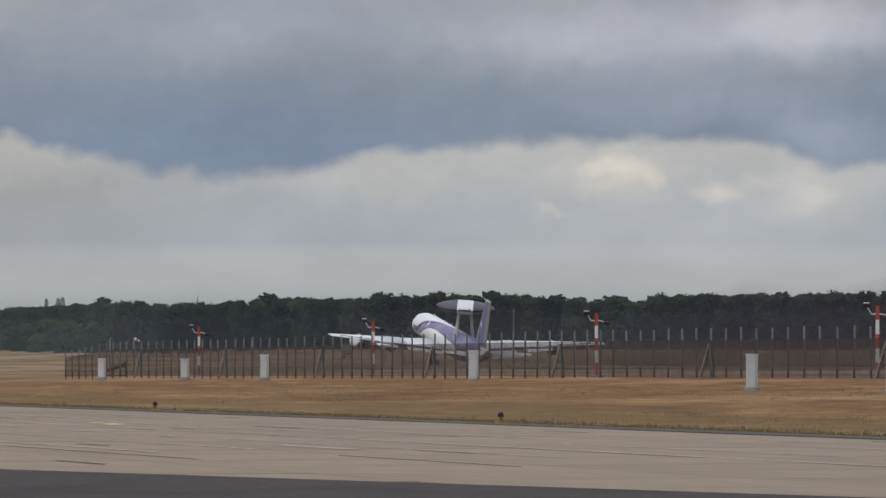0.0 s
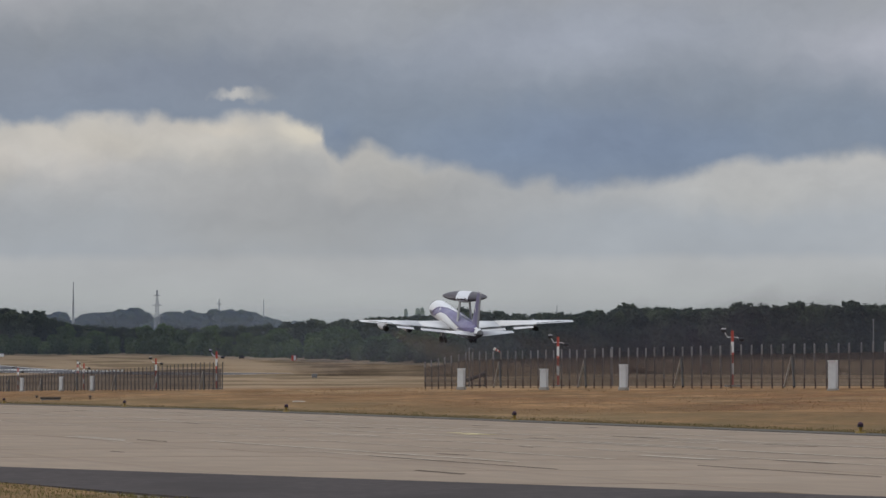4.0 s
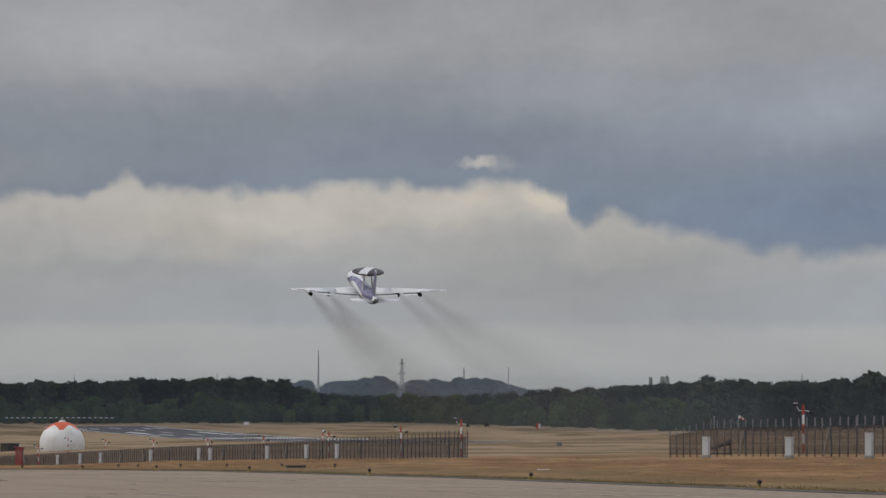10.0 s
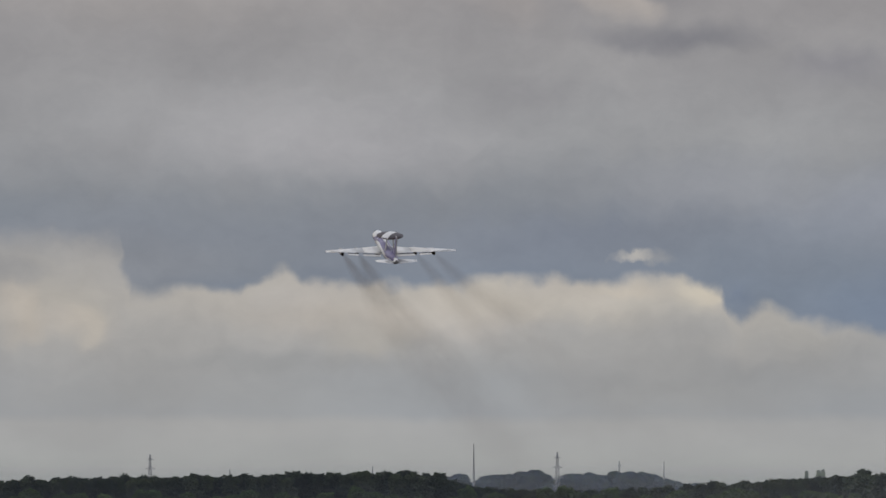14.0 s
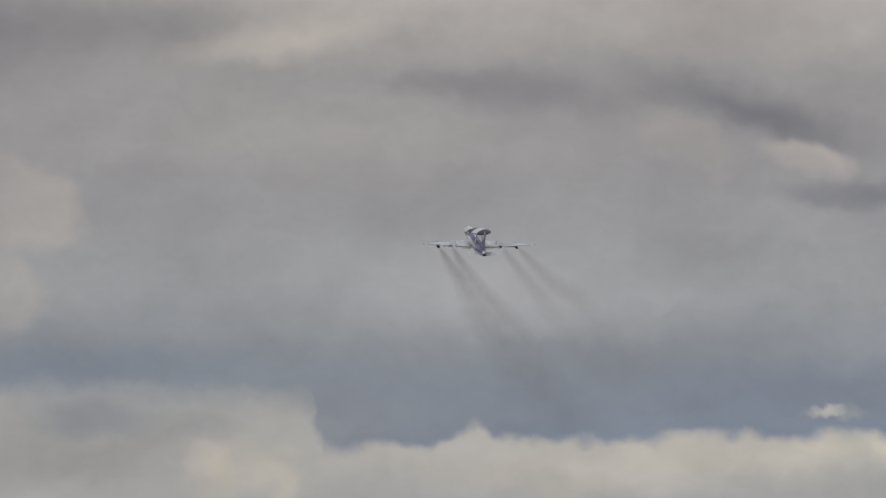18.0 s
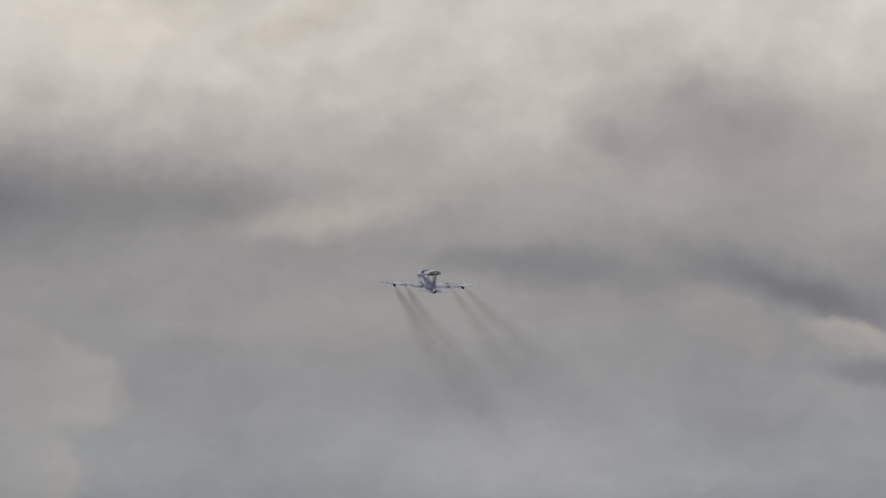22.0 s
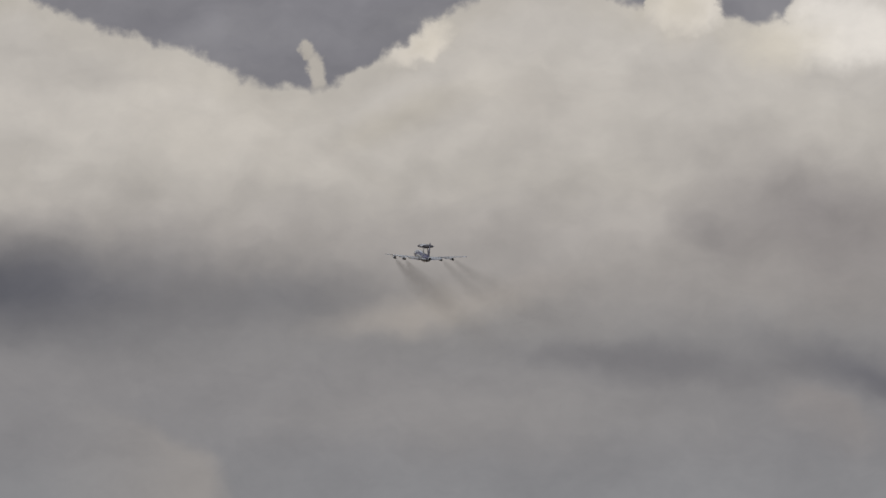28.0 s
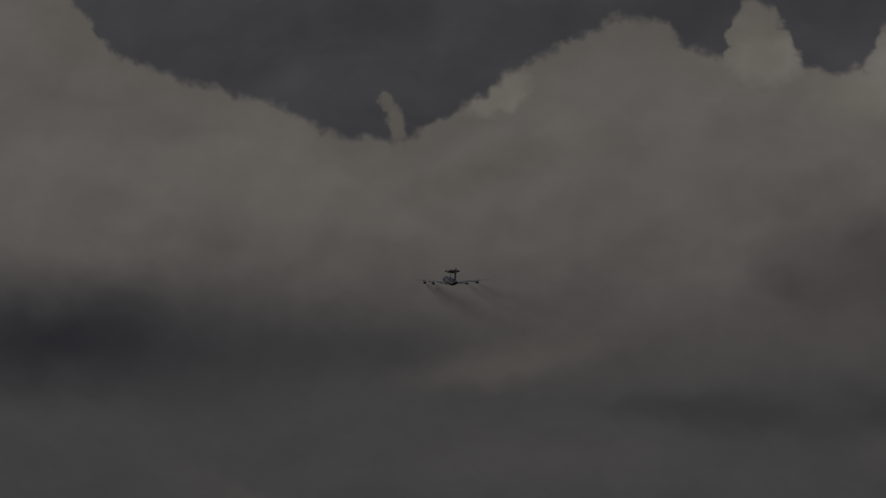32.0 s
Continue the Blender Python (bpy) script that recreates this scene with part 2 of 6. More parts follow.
    above = patch(above, -8.20, 8.50, 2.40, 0.80, -8, (222, 217, 206), 0.65)
    above = patch(above, -5.00, 8.75, 1.90, 0.80, 0, (207, 202, 192), 0.50)
    deck = g.curve(unit(bu), edge([
        (-14, 2.8), (-9.5, 2.9), (-8.2, 2.98), (-7.6, 2.98), (-6.94, 2.93), (-6.2, 2.95), (-5.7, 2.9), (-5.55, 2.5), (-5.0, 2.46), (-4.4, 2.45), (-4.07, 2.66),
        (-3.8, 2.52), (-3.38, 2.48), (-1.8, 2.51), (-1, 2.55), (0.40, 2.48), (0.50, 2.30), (0.64, 2.16), (0.82, 2.26), (1.2, 2.18), (1.93, 1.99), (2.68, 1.81), (3.54, 1.82),
        (4.1, 1.9), (4.85, 2.06), (6.28, 2.18), (8.3, 2.16), (9.33, 1.95), (10.2, 1.95), (14, 2.1),
    ]))
    lift = g.math("SUBTRACT", xy(ragged)[1], g.math("MULTIPLY", deck, 12.0))
    west = g.range(side, 1.6, 0.4)
    crown = g.math("MULTIPLY", g.math("MULTIPLY", g.range(lift, -0.42, -0.03), west), g.range(side, -7.4, -6.2, 0.0, 0.20))
    below = g.mix(crown, below, lin(198, 191, 179))
    wide = g.range(side, -4.6, -6.0)
    col = g.mix(g.range(lift, g.math("MULTIPLY_ADD", wide, -0.20, -0.06), g.math("MULTIPLY_ADD", wide, 0.10, g.range(side, -1.0, 3.0, 0.09, 0.15))), below, above)
    # grey scud that hangs before the pale western heaps
    col = patch(col, -5.25, 2.72, 0.50, 0.30, 0, (134, 140, 149), 0.70, ragged, 0.3)
    col = patch(col, -7.95, 2.74, 0.85, 0.26, 0, (134, 138, 144), 0.75, ragged, 0.2)
    col = patch(col, -6.75, 2.62, 0.50, 0.20, 0, (150, 150, 150), 0.55, ragged, 0.2)
    col = patch(col, -8.95, 2.88, 0.50, 0.14, 0, (172, 168, 160), 0.60, ragged)
    col = patch(col, -6.60, 2.75, 3.40, 0.48, 0, (147, 149, 151), 0.45)
    col = patch(col, -0.43, 2.79, 0.30, 0.085, 14, (190, 187, 180), 0.85, crisp)
    col = patch(col, 0.62, 2.40, 0.22, 0.20, 0, (122, 133, 149), 0.90, crisp)
    col = patch(col, -0.24, 2.79, 0.29, 0.10, 5, (176, 174, 168), 0.35, crisp)
    # broken billows against a farther, darker layer
    far = g.mix(g.range(wisp, 0.35, 0.7), lin(141, 141, 146), lin(149, 149, 153))
    top = g.curve(unit(cu), edge([
        (-14, 11.4), (-11, 10.9), (-10.48, 10.3), (-10.2, 10.05), (-9.97, 9.76), (-9.16, 9.41), (-8.24, 9.21), (-7.9, 9), (-7.44, 8.89),
        (-6.98, 8.92), (-6.63, 9.09), (-6.34, 9.27), (-5.82, 9.58), (-5.37, 9.84), (-4.9, 10.04), (-4.5, 10.08), (-4.1, 9.84),
        (-3.72, 9.73), (-3.6, 10.1), (-3.41, 10.26), (-3.05, 9.95), (-2.78, 9.55), (-2.32, 9.61), (-2.1, 9.9), (-1.5, 10.4), (14, 11.6),
    ]))
    rise = g.math("SUBTRACT", cv, g.math("MULTIPLY", top, 12.0))
    gone = g.range(rise, -0.06, 0.075)
    rim = g.math("MULTIPLY", g.range(rise, -0.55, -0.02), 0.25)
    col = g.mix(rim, col, lin(206, 200, 184))
    col = patch(col, -1.67, 9.46, 0.86, 0.55, 0, (252, 248, 238), 0.97, crisp, 0.4)
    col = patch(col, -3.25, 9.67, 0.52, 0.29, 0, (252, 247, 236), 0.95, crisp, 0.4)
    col = patch(col, -6.04, 9.33, 0.43, 0.20, 25, (252, 246, 234), 0.92, crisp, 0.35)
    col = patch(col, -6.00, 9.35, 0.52, 0.23, 28, (226, 219, 202), 0.70, crisp)
    col = patch(col, -3.35, 9.78, 0.69, 0.63, 0, (224, 217, 200), 0.80, crisp)
    col = patch(col, -2.32, 9.32, 0.86, 0.46, 0, (228, 222, 206), 0.80, crisp)
    col = patch(col, -10.43, 9.96, 0.52, 0.63, 50, (192, 186, 170), 0.50, crisp)
    col = patch(col, -6.17, 8.58, 1.15, 0.29, 20, (190, 184, 168), 0.40)
    col = g.mix(gone, col, far)
    col = patch(col, -7.08, 9.08, 0.14, 0.23, 12, (204, 199, 188), 0.97, crisp, 0.5)
    col = patch(col, -7.18, 9.27, 0.12, 0.10, 0, (198, 193, 182), 0.90, crisp, 0.5)
    # soft billows inside the clouds, and unevenness all over
    billow = g.noise(g.vmath("ADD", g.vmath("MULTIPLY", bent, (0.85, 1.25, 1.0)), (3.7, 1.2, 0.0)), 0.75, 4.0, 0.5)
    # light from the upper left on the heaps
    lit = g.vmath("ADD", g.vmath("MULTIPLY", bent, (1.0, 1.15, 1.0)), (7.1, 2.3, 0.0))
    heap = g.math("SUBTRACT", g.noise(lit, 0.9, 2.6, 0.45), g.noise(g.vmath("ADD", lit, (-0.14, 0.24, 0.0)), 0.9, 2.6, 0.45))
    zone = g.math("ADD", g.range(high, 6.0, 7.6, 0.28, 1.0), g.math("MULTIPLY", g.range(high, 1.3, 1.9), g.range(high, 3.0, 2.5, 0.0, 0.35)))
    heap = g.math("MULTIPLY_ADD", g.math("MULTIPLY", heap, zone), -0.42, 1.0)
    shade = g.node("ShaderNodeCombineXYZ")
    for k in range(3):
        g.put(shade.inputs[k], heap)
    col = g.mix(g.range(high, 0.9, 1.3), col, g.mix(1.0, col, shade.outputs[0], "MULTIPLY"))
    puff = g.ramp(billow, [(0.3, (0.94, 0.94, 0.943, 1)), (0.5, (1, 1, 1, 1)), (0.68, (1.06, 1.06, 1.055, 1))])
    col = g.mix(g.range(high, 1.6, 4.5, 0.25, 1.0), col, g.mix(1.0, col, puff, "MULTIPLY"))
    col = g.mix(1.0, col, g.mix(g.range(high, 2.2, 4.0), (0.993, 1.0, 1.02, 1), (1.010, 0.992, 1.002, 1)), "MULTIPLY")
    col = g.mix(1.0, col, g.ramp(wisp, [(0.25, (0.94, 0.94, 0.943, 1)), (0.5, (1, 1, 1, 1)), (0.75, (1.06, 1.057, 1.05, 1))]), "MULTIPLY")
    mottle = g.noise(g.vmath("MULTIPLY", bent, (1.0, 1.5, 1.0)), 5.5, 4.0, 0.62)
    col = g.mix(g.range(high, 1.0, 2.0), col, g.mix(1.0, col, g.ramp(mottle, [(0.28, (0.975, 0.976, 0.978, 1)), (0.72, (1.025, 1.024, 1.022, 1))]), "MULTIPLY"))
    # the overcast goes on brighter towards the zenith and all round
    sky = g.node("ShaderNodeTexSky")
    sky.sky_type = "NISHITA"
    sky.sun_disc = False
    sky.sun_elevation, sky.sun_rotation = radians(48), radians(279)
    veil = g.mix(g.range(high, 11.0, 40.0), lin(186, 183, 176), (0.60, 0.605, 0.615, 1))
    veil = g.mix(1.0, veil, g.ramp(wisp, [(0.3, (0.85, 0.85, 0.86, 1)), (0.7, (1.12, 1.12, 1.12, 1))]), "MULTIPLY")
    veil = g.mix(0.08, veil, sky.outputs[0], "ADD")
    col = g.mix(g.range(high, 10.4, 14.0), col, veil)
    bg = g.node("ShaderNodeBackground")
    g.put(bg.inputs[0], col)
    bg.inputs[1].default_value = 1.0
    out = g.node("ShaderNodeOutputWorld")
    g.put(out.inputs[0], bg.outputs[0])


build_sky()
sun = new("sun", bpy.data.lights.new("sun", "SUN"))
sun.data.energy, sun.data.angle, sun.data.color = 0.8, radians(14), (1.0, 0.95, 0.88)
sun.matrix_world = look((-50, 8, 62), (0, 0, 0))


# ---- materials ----
def mat(name, colour, rough=0.7, metal=0.0, vary=0.25, grain=3.0, coarse=0.25, bump=0.0, dirt=None, stretch=(1, 1, 1), per=0.0, turn=0.0, spec=0.4):
    """A surface with grain, stains and wear. colour: linear; vary: how much it varies; grain, coarse: noise sizes per metre."""
    m = bpy.data.materials.new(name)
    m.use_nodes = True
    g = Graph(m.node_tree)
    co = g.node("ShaderNodeTexCoord").outputs["Object"]
    if stretch != (1, 1, 1) or turn:
        mp = g.node("ShaderNodeMapping")
        g.put(mp.inputs[0], co)
        mp.inputs["Rotation"].default_value = (0, 0, radians(turn))
        mp.inputs["Scale"].default_value = stretch
        co = mp.outputs[0]
    n1, n2 = g.noise(co, grain, 5.0, 0.6), g.noise(co, coarse, 4.0, 0.55)
    base = colour + (1.0,) if len(colour) == 3 else colour
    lo = tuple(c * (1 - vary) for c in base[:3]) + (1,)
    hi = tuple(min(1.0, c * (1 + vary)) for c in base[:3]) + (1,)
    col = g.ramp(n1, [(0.3, lo), (0.7, hi)])
    stain = dirt or tuple(c * (1 - 0.8 * vary) for c in base[:3])
    col = g.mix(g.math("MULTIPLY", g.range(n2, 0.42, 0.68), 0.75), col, tuple(stain[:3]) + (1,))
    if per:
        rnd = g.node("ShaderNodeObjectInfo").outputs["Random"]
        col = g.mix(1.0, col, g.ramp(rnd, [(0.0, (1 - per,) * 3 + (1,)), (1.0, (1 + per,) * 3 + (1,))]), "MULTIPLY")
    p = g.node("ShaderNodeBsdfPrincipled")
    g.put(p.inputs["Base Color"], col)
    g.put(p.inputs["Roughness"], g.range(n1, 0.2, 0.8, max(0.05, rough - 0.1), min(1.0, rough + 0.1)))
    p.inputs["Metallic"].default_value = metal
    p.inputs["Specular IOR Level"].default_value = spec
    if bump:
        b = g.node("ShaderNodeBump")
        b.inputs["Strength"].default_value = 0.6
        b.inputs["Distance"].default_value = bump
        g.put(b.inputs["Height"], n1)
        g.put(p.inputs["Normal"], b.outputs[0])
    out = g.node("ShaderNodeOutputMaterial")
    g.put(out.inputs[0], p.outputs[0])
    return m


def ground_material():
    """Dry mown grass in bands along the taxiway, straw, ochre and a little green."""
    m = bpy.data.materials.new("dry_grass")
    m.use_nodes = True
    g = Graph(m.node_tree)
    co = g.node("ShaderNodeTexCoord").outputs["Object"]
    mp = g.node("ShaderNodeMapping")
    g.put(mp.inputs[0], co)
    mp.inputs["Rotation"].default_value = (0, 0, radians(-HEAD))
    along = mp.outputs[0]
    fine = g.noise(co, 2.2, 6.0, 0.65)
    tuft = g.noise(co, 0.35, 5.0, 0.6)
    wide = g.noise(g.vmath("MULTIPLY", along, (1.0, 0.22, 1.0)), 0.06, 5.0, 0.6)
    band = g.noise(g.vmath("MULTIPLY", along, (1.0, 0.07, 1.0)), 0.30, 5.0, 0.62)
    col = g.ramp(fine, [(0.3, (0.108, 0.060, 0.028, 1)), (0.5, (0.222, 0.126, 0.056, 1)), (0.70, (0.35, 0.225, 0.115, 1))])
    col = g.mix(g.math("MULTIPLY", g.range(tuft, 0.42, 0.66), 0.6), col, (0.15, 0.094, 0.044, 1))
    col = g.mix(g.math("MULTIPLY", g.range(wide, 0.48, 0.7), 0.7), col, (0.34, 0.26, 0.15, 1))
    col = g.mix(g.math("MULTIPLY", g.range(band, 0.47, 0.64), 0.6), col, (0.115, 0.078, 0.036, 1))
    patchy = g.noise(g.vmath("MULTIPLY", along, (1.0, 0.3, 1.0)), 0.16, 6.0, 0.68)
    col = g.mix(g.math("MULTIPLY", g.range(patchy, 0.50, 0.66), 0.75), col, (0.335, 0.215, 0.105, 1))
    col = g.mix(g.math("MULTIPLY", g.range(patchy, 0.47, 0.34), 0.75), col, (0.16, 0.078, 0.034, 1))
    blot = g.noise(g.vmath("MULTIPLY", along, (1.0, 0.30, 1.0)), 0.75, 4.0, 0.6)
    col = g.mix(1.0, col, g.ramp(blot, [(0.32, (0.70, 0.73, 0.74, 1)), (0.5, (1, 1, 1, 1)), (0.68, (1.28, 1.25, 1.20, 1))]), "MULTIPLY")
    # greener, taller growth along the taxiway's two sides
    s = g.node("ShaderNodeSeparateXYZ")
    g.put(s.inputs[0], along)
    d = g.math("ADD", s.outputs[0], g.math("MULTIPLY", g.math("SUBTRACT", tuft, 0.5), 6.0))
    verge = g.math("MULTIPLY", g.range(d, 74.0, 59.0), g.range(patchy, 0.36, 0.62, 0.95, 0.35))
    col = g.mix(verge, col, g.mix(fine, (0.095, 0.076, 0.034, 1), (0.225, 0.165, 0.080, 1)))
    streak = g.noise(g.vmath("MULTIPLY", along, (1.0, 0.16, 1.0)), 0.032, 5.0, 0.6)
    field = g.math("MULTIPLY", g.range(d, 92.0, 112.0), g.range(streak, 0.40, 0.56))
    col = g.mix(g.math("MULTIPLY", field, 0.80), col, (0.310, 0.250, 0.168, 1))
    dull = g.math("MULTIPLY", g.range(d, 98.0, 140.0), g.range(streak, 0.53, 0.44))
    col = g.mix(g.math("MULTIPLY", dull, 0.75), col, (0.128, 0.106, 0.064, 1))
    bare = g.math("MULTIPLY", g.range(g.noise(along, 0.03, 3.0), 0.55, 0.68), g.range(d, 100.0, 130.0))
    col = g.mix(g.math("MULTIPLY", bare, 0.8), col, (0.30, 0.245, 0.16, 1))
    col = g.mix(1.0, col, (0.91, 0.835, 0.78, 1), "MULTIPLY")
    p = g.node("ShaderNodeBsdfPrincipled")
    g.put(p.inputs["Base Color"], col)
    p.inputs["Roughness"].default_value = 0.95
    p.inputs["Specular IOR Level"].default_value = 0.1
    b = g.node("ShaderNodeBump")
    b.inputs["Distance"].default_value = 0.08
    g.put(b.inputs["Height"], fine)
    g.put(p.inputs["Normal"], b.outputs[0])
    out = g.node("ShaderNodeOutputMaterial")
    g.put(out.inputs[0], p.outputs[0])
    return m


def leaf_material(name, colour):
    """Leaves that let some light through; each tree has its own tone."""
    m = bpy.data.materials.new(name)
    m.use_nodes = True
    g = Graph(m.node_tree)
    co = g.node("ShaderNodeTexCoord").outputs["Object"]
    n1, n2 = g.noise(co, 0.9, 4.0, 0.6), g.noise(co, 0.14, 3.0, 0.5)
    dark, pale = tuple(c * 0.72 for c in colour) + (1,), tuple(c * 1.3 for c in colour) + (1,)
    col = g.mix(g.range(n2, 0.35, 0.7), g.ramp(n1, [(0.3, dark), (0.7, pale)]), (colour[0] * 1.15, colour[1] * 1.2, colour[2] * 0.85, 1))
    rnd = g.node("ShaderNodeObjectInfo").outputs["Random"]
    col = g.mix(1.0, col, g.ramp(rnd, [(0.0, (0.68, 0.70, 0.74, 1)), (1.0, (1.38, 1.34, 1.15, 1))]), "MULTIPLY")
    a, b = g.node("ShaderNodeBsdfDiffuse"), g.node("ShaderNodeBsdfTranslucent")
    # normals leaned to the sky and the eye, which evens the light on leaves
    face = g.vmath("SCALE", g.node("ShaderNodeNewGeometry").outputs["Normal"], scale=0.38)
    g.put(a.inputs["Normal"], g.vmath("NORMALIZE", g.vmath("ADD", face, (0.0, -0.4, 0.8))))
    g.put(a.inputs[0], col)
    g.put(b.inputs[0], col)
    mx = g.node("ShaderNodeMixShader")
    mx.inputs[0].default_value = 0.45
    g.put(mx.inputs[1], a.outputs[0])
    g.put(mx.inputs[2], b.outputs[0])
    out = g.node("ShaderNodeOutputMaterial")
    g.put(out.inputs[0], mx.outputs[0])
    return m


HEAD = 11.0  # degrees by which taxiway and runway turn left of the y axis
CA, SA = math.cos(radians(HEAD)), math.sin(radians(HEAD))

M_GRASS = ground_material()
M_CONCRETE = mat("weathered_concrete", (0.272, 0.212, 0.155), 0.85, 0, 0.13, 1.6, 0.22, 0.01, dirt=(0.216, 0.164, 0.118), per=0.05, spec=0.06, stretch=(1, 0.16, 1), turn=-HEAD)
M_CRACK = mat("tar_crack", (0.115, 0.094, 0.076), 0.9, 0, 0.3, 3, 0.3, spec=0.04)
M_JOINT = mat("joint_filler", (0.205, 0.168, 0.128), 0.9, 0, 0.3, 3, 0.3, spec=0.04)
M_ASPHALT = mat("old_asphalt", (0.068, 0.058, 0.054), 0.9, 0, 0.3, 3.0, 0.35, 0.015, dirt=(0.050, 0.043, 0.040), spec=0.04, stretch=(1, 0.4, 1), turn=-HEAD)
M_STRIP = mat("grey_asphalt_strip", (0.105, 0.094, 0.080), 0.9, 0, 0.25, 3, 0.3, 0.01, spec=0.04)
M_RUNWAY = mat("runway_asphalt", (0.102, 0.100, 0.106), 0.9, 0, 0.2, 1.0, 0.05, 0.01, spec=0.04)
M_PAINT = mat("worn_white_paint", (0.68, 0.66, 0.62), 0.8, 0, 0.25, 2.5, 0.8)
M_OCHRE = mat("worn_yellow_paint", (0.60, 0.50, 0.27), 0.8, 0, 0.25, 2.5, 0.8)
M_FADED = mat("faded_line_paint", (0.40, 0.345, 0.27), 0.9, 0, 0.25, 1.2, 0.5)
M_POST = mat("concrete_post", (0.185, 0.176, 0.172), 0.9, 0, 0.25, 6, 1.2, per=0.2)
M_FARPOST = mat("dark_weathered_post", (0.105, 0.092, 0.086), 0.9, 0, 0.25, 6, 1.2, per=0.25)
M_RUST = mat("rust_stained_post_foot", (0.135, 0.085, 0.062), 0.9, 0, 0.3, 6, 1.2, per=0.25)
M_WIRE = mat("galvanised_wire", (0.10, 0.10, 0.10), 0.6, 0.4, 0.2, 5, 1)
M_STRUT = mat("pale_timber_strut", (0.30, 0.275, 0.245), 0.85, 0, 0.25, 5, 1, per=0.2)
M_CABINET = mat("pale_grey_cabinet", (0.60, 0.60, 0.58), 0.55, 0, 0.08, 3, 0.7, dirt=(0.40, 0.40, 0.38), per=0.06)
M_CABDOOR = mat("grey_cabinet_door", (0.52, 0.52, 0.51), 0.55, 0, 0.08, 3, 0.7, per=0.06)
M_PLINTH = mat("cement_plinth", (0.34, 0.32, 0.28), 0.9, 0, 0.2, 4, 1)
M_RED = mat("signal_red_paint", (0.42, 0.065, 0.04), 0.5, 0, 0.15, 4, 1)
M_DULLRED = mat("weathered_red_paint", (0.26, 0.060, 0.052), 0.7, 0, 0.2, 3, 1, dirt=(0.30, 0.13, 0.11))
M_SHELTER = mat("grey_green_paint", (0.19, 0.21, 0.19), 0.6, 0, 0.12, 2, 0.5)
M_WHITE = mat("signal_white_paint", (0.72, 0.71, 0.68), 0.5, 0, 0.08, 4, 1)
M_BLACK = mat("black_lamp_housing", (0.014, 0.014, 0.016), 0.45, 0, 0.2, 8, 2)
M_STEEL = mat("grey_steel", (0.20, 0.20, 0.20), 0.5, 0.6, 0.15, 5, 1)
M_DARKSTEEL = mat("dark_steel", (0.05, 0.047, 0.045), 0.6, 0.3, 0.2, 5, 1)
M_YELLOW = mat("yellow_paint", (0.26, 0.17, 0.03), 0.55, 0, 0.15, 8, 2)
M_BLUELENS = mat("dark_violet_lens", (0.040, 0.012, 0.026), 0.6, 0, 0.1, 8, 2)
M_RADOME = mat("radome_white", (0.72, 0.70, 0.66), 0.55, 0, 0.06, 1.5, 0.4, dirt=(0.60, 0.57, 0.52))
M_ORANGE = mat("radome_orange", (0.58, 0.10, 0.035), 0.55, 0, 0.1, 1.5, 0.4)
M_GREENGRASS = mat("verge_grass_blades", (0.15, 0.122, 0.058), 0.9, 0, 0.3, 2.0, 0.3, dirt=(0.16, 0.125, 0.055), spec=0.1)
M_NEARGRASS = mat("yellow_green_grass_blades", (0.165, 0.142, 0.052), 0.9, 0, 0.35, 2.0, 0.4, dirt=(0.15, 0.12, 0.055), spec=0.1)
M_STRAW = mat("dry_grass_blades", (0.265, 0.165, 0.082), 0.9, 0, 0.3, 2.0, 0.12, dirt=(0.19, 0.118, 0.060), spec=0.1)
M_CLOUD = mat("cloud_grey", (0.72, 0.73, 0.75), 1.0, 0, 0.08, 0.01, 0.002, spec=0.0)
M_BARK = mat("bark", (0.06, 0.05, 0.04), 0.95, 0, 0.3, 3, 0.5)
M_LEAF = [leaf_material("dark_foliage", (0.070, 0.083, 0.073)), leaf_material("green_foliage", (0.094, 0.130, 0.074))]
# haze of the distance is put into the blue of the far woods
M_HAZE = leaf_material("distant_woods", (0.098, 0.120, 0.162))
# far poplars, leaves and trunks: paled, with haze put into the colour
M_FARTREE = leaf_material("haze_paled_leaves", (0.30, 0.33, 0.37))
# both horizon steels are lightened, their haze put into the colour
M_FAINT = mat("far_hazy_steel", (0.56, 0.585, 0.61), 0.8, 0.0, 0.08, 0.3, 0.1)
M_LATTICE = mat("haze_paled_steel", (0.38, 0.40, 0.43), 0.8, 0.1, 0.1, 0.3, 0.1)
M_SKIN = mat("aircraft_white", (0.70, 0.695, 0.685), 0.38, 0, 0.03, 1.0, 0.15, dirt=(0.66, 0.66, 0.65))
M_GREY = mat("aircraft_light_grey", (0.44, 0.435, 0.43), 0.45, 0, 0.08, 1.0, 0.2, dirt=(0.27, 0.265, 0.27))
M_WING = mat("aircraft_wing_white", (0.70, 0.69, 0.67), 0.5, 0, 0.06, 1.2, 0.2, dirt=(0.56, 0.55, 0.53))
M_BELLY = mat("aircraft_belly_grey", (0.17, 0.165, 0.17), 0.5, 0, 0.1, 1.0, 0.2)
M_VIOLET = mat("aircraft_violet_blue", (0.170, 0.153, 0.265), 0.42, 0, 0.22, 0.9, 0.3, dirt=(0.30, 0.29, 0.39))
M_FIN = mat("aircraft_slate_violet", (0.110, 0.098, 0.190), 0.42, 0, 0.2, 0.9, 0.3, dirt=(0.20, 0.19, 0.27))
M_PURPLE = mat("aircraft_dark_violet", (0.085, 0.065, 0.150), 0.42, 0, 0.2, 0.9, 0.3)
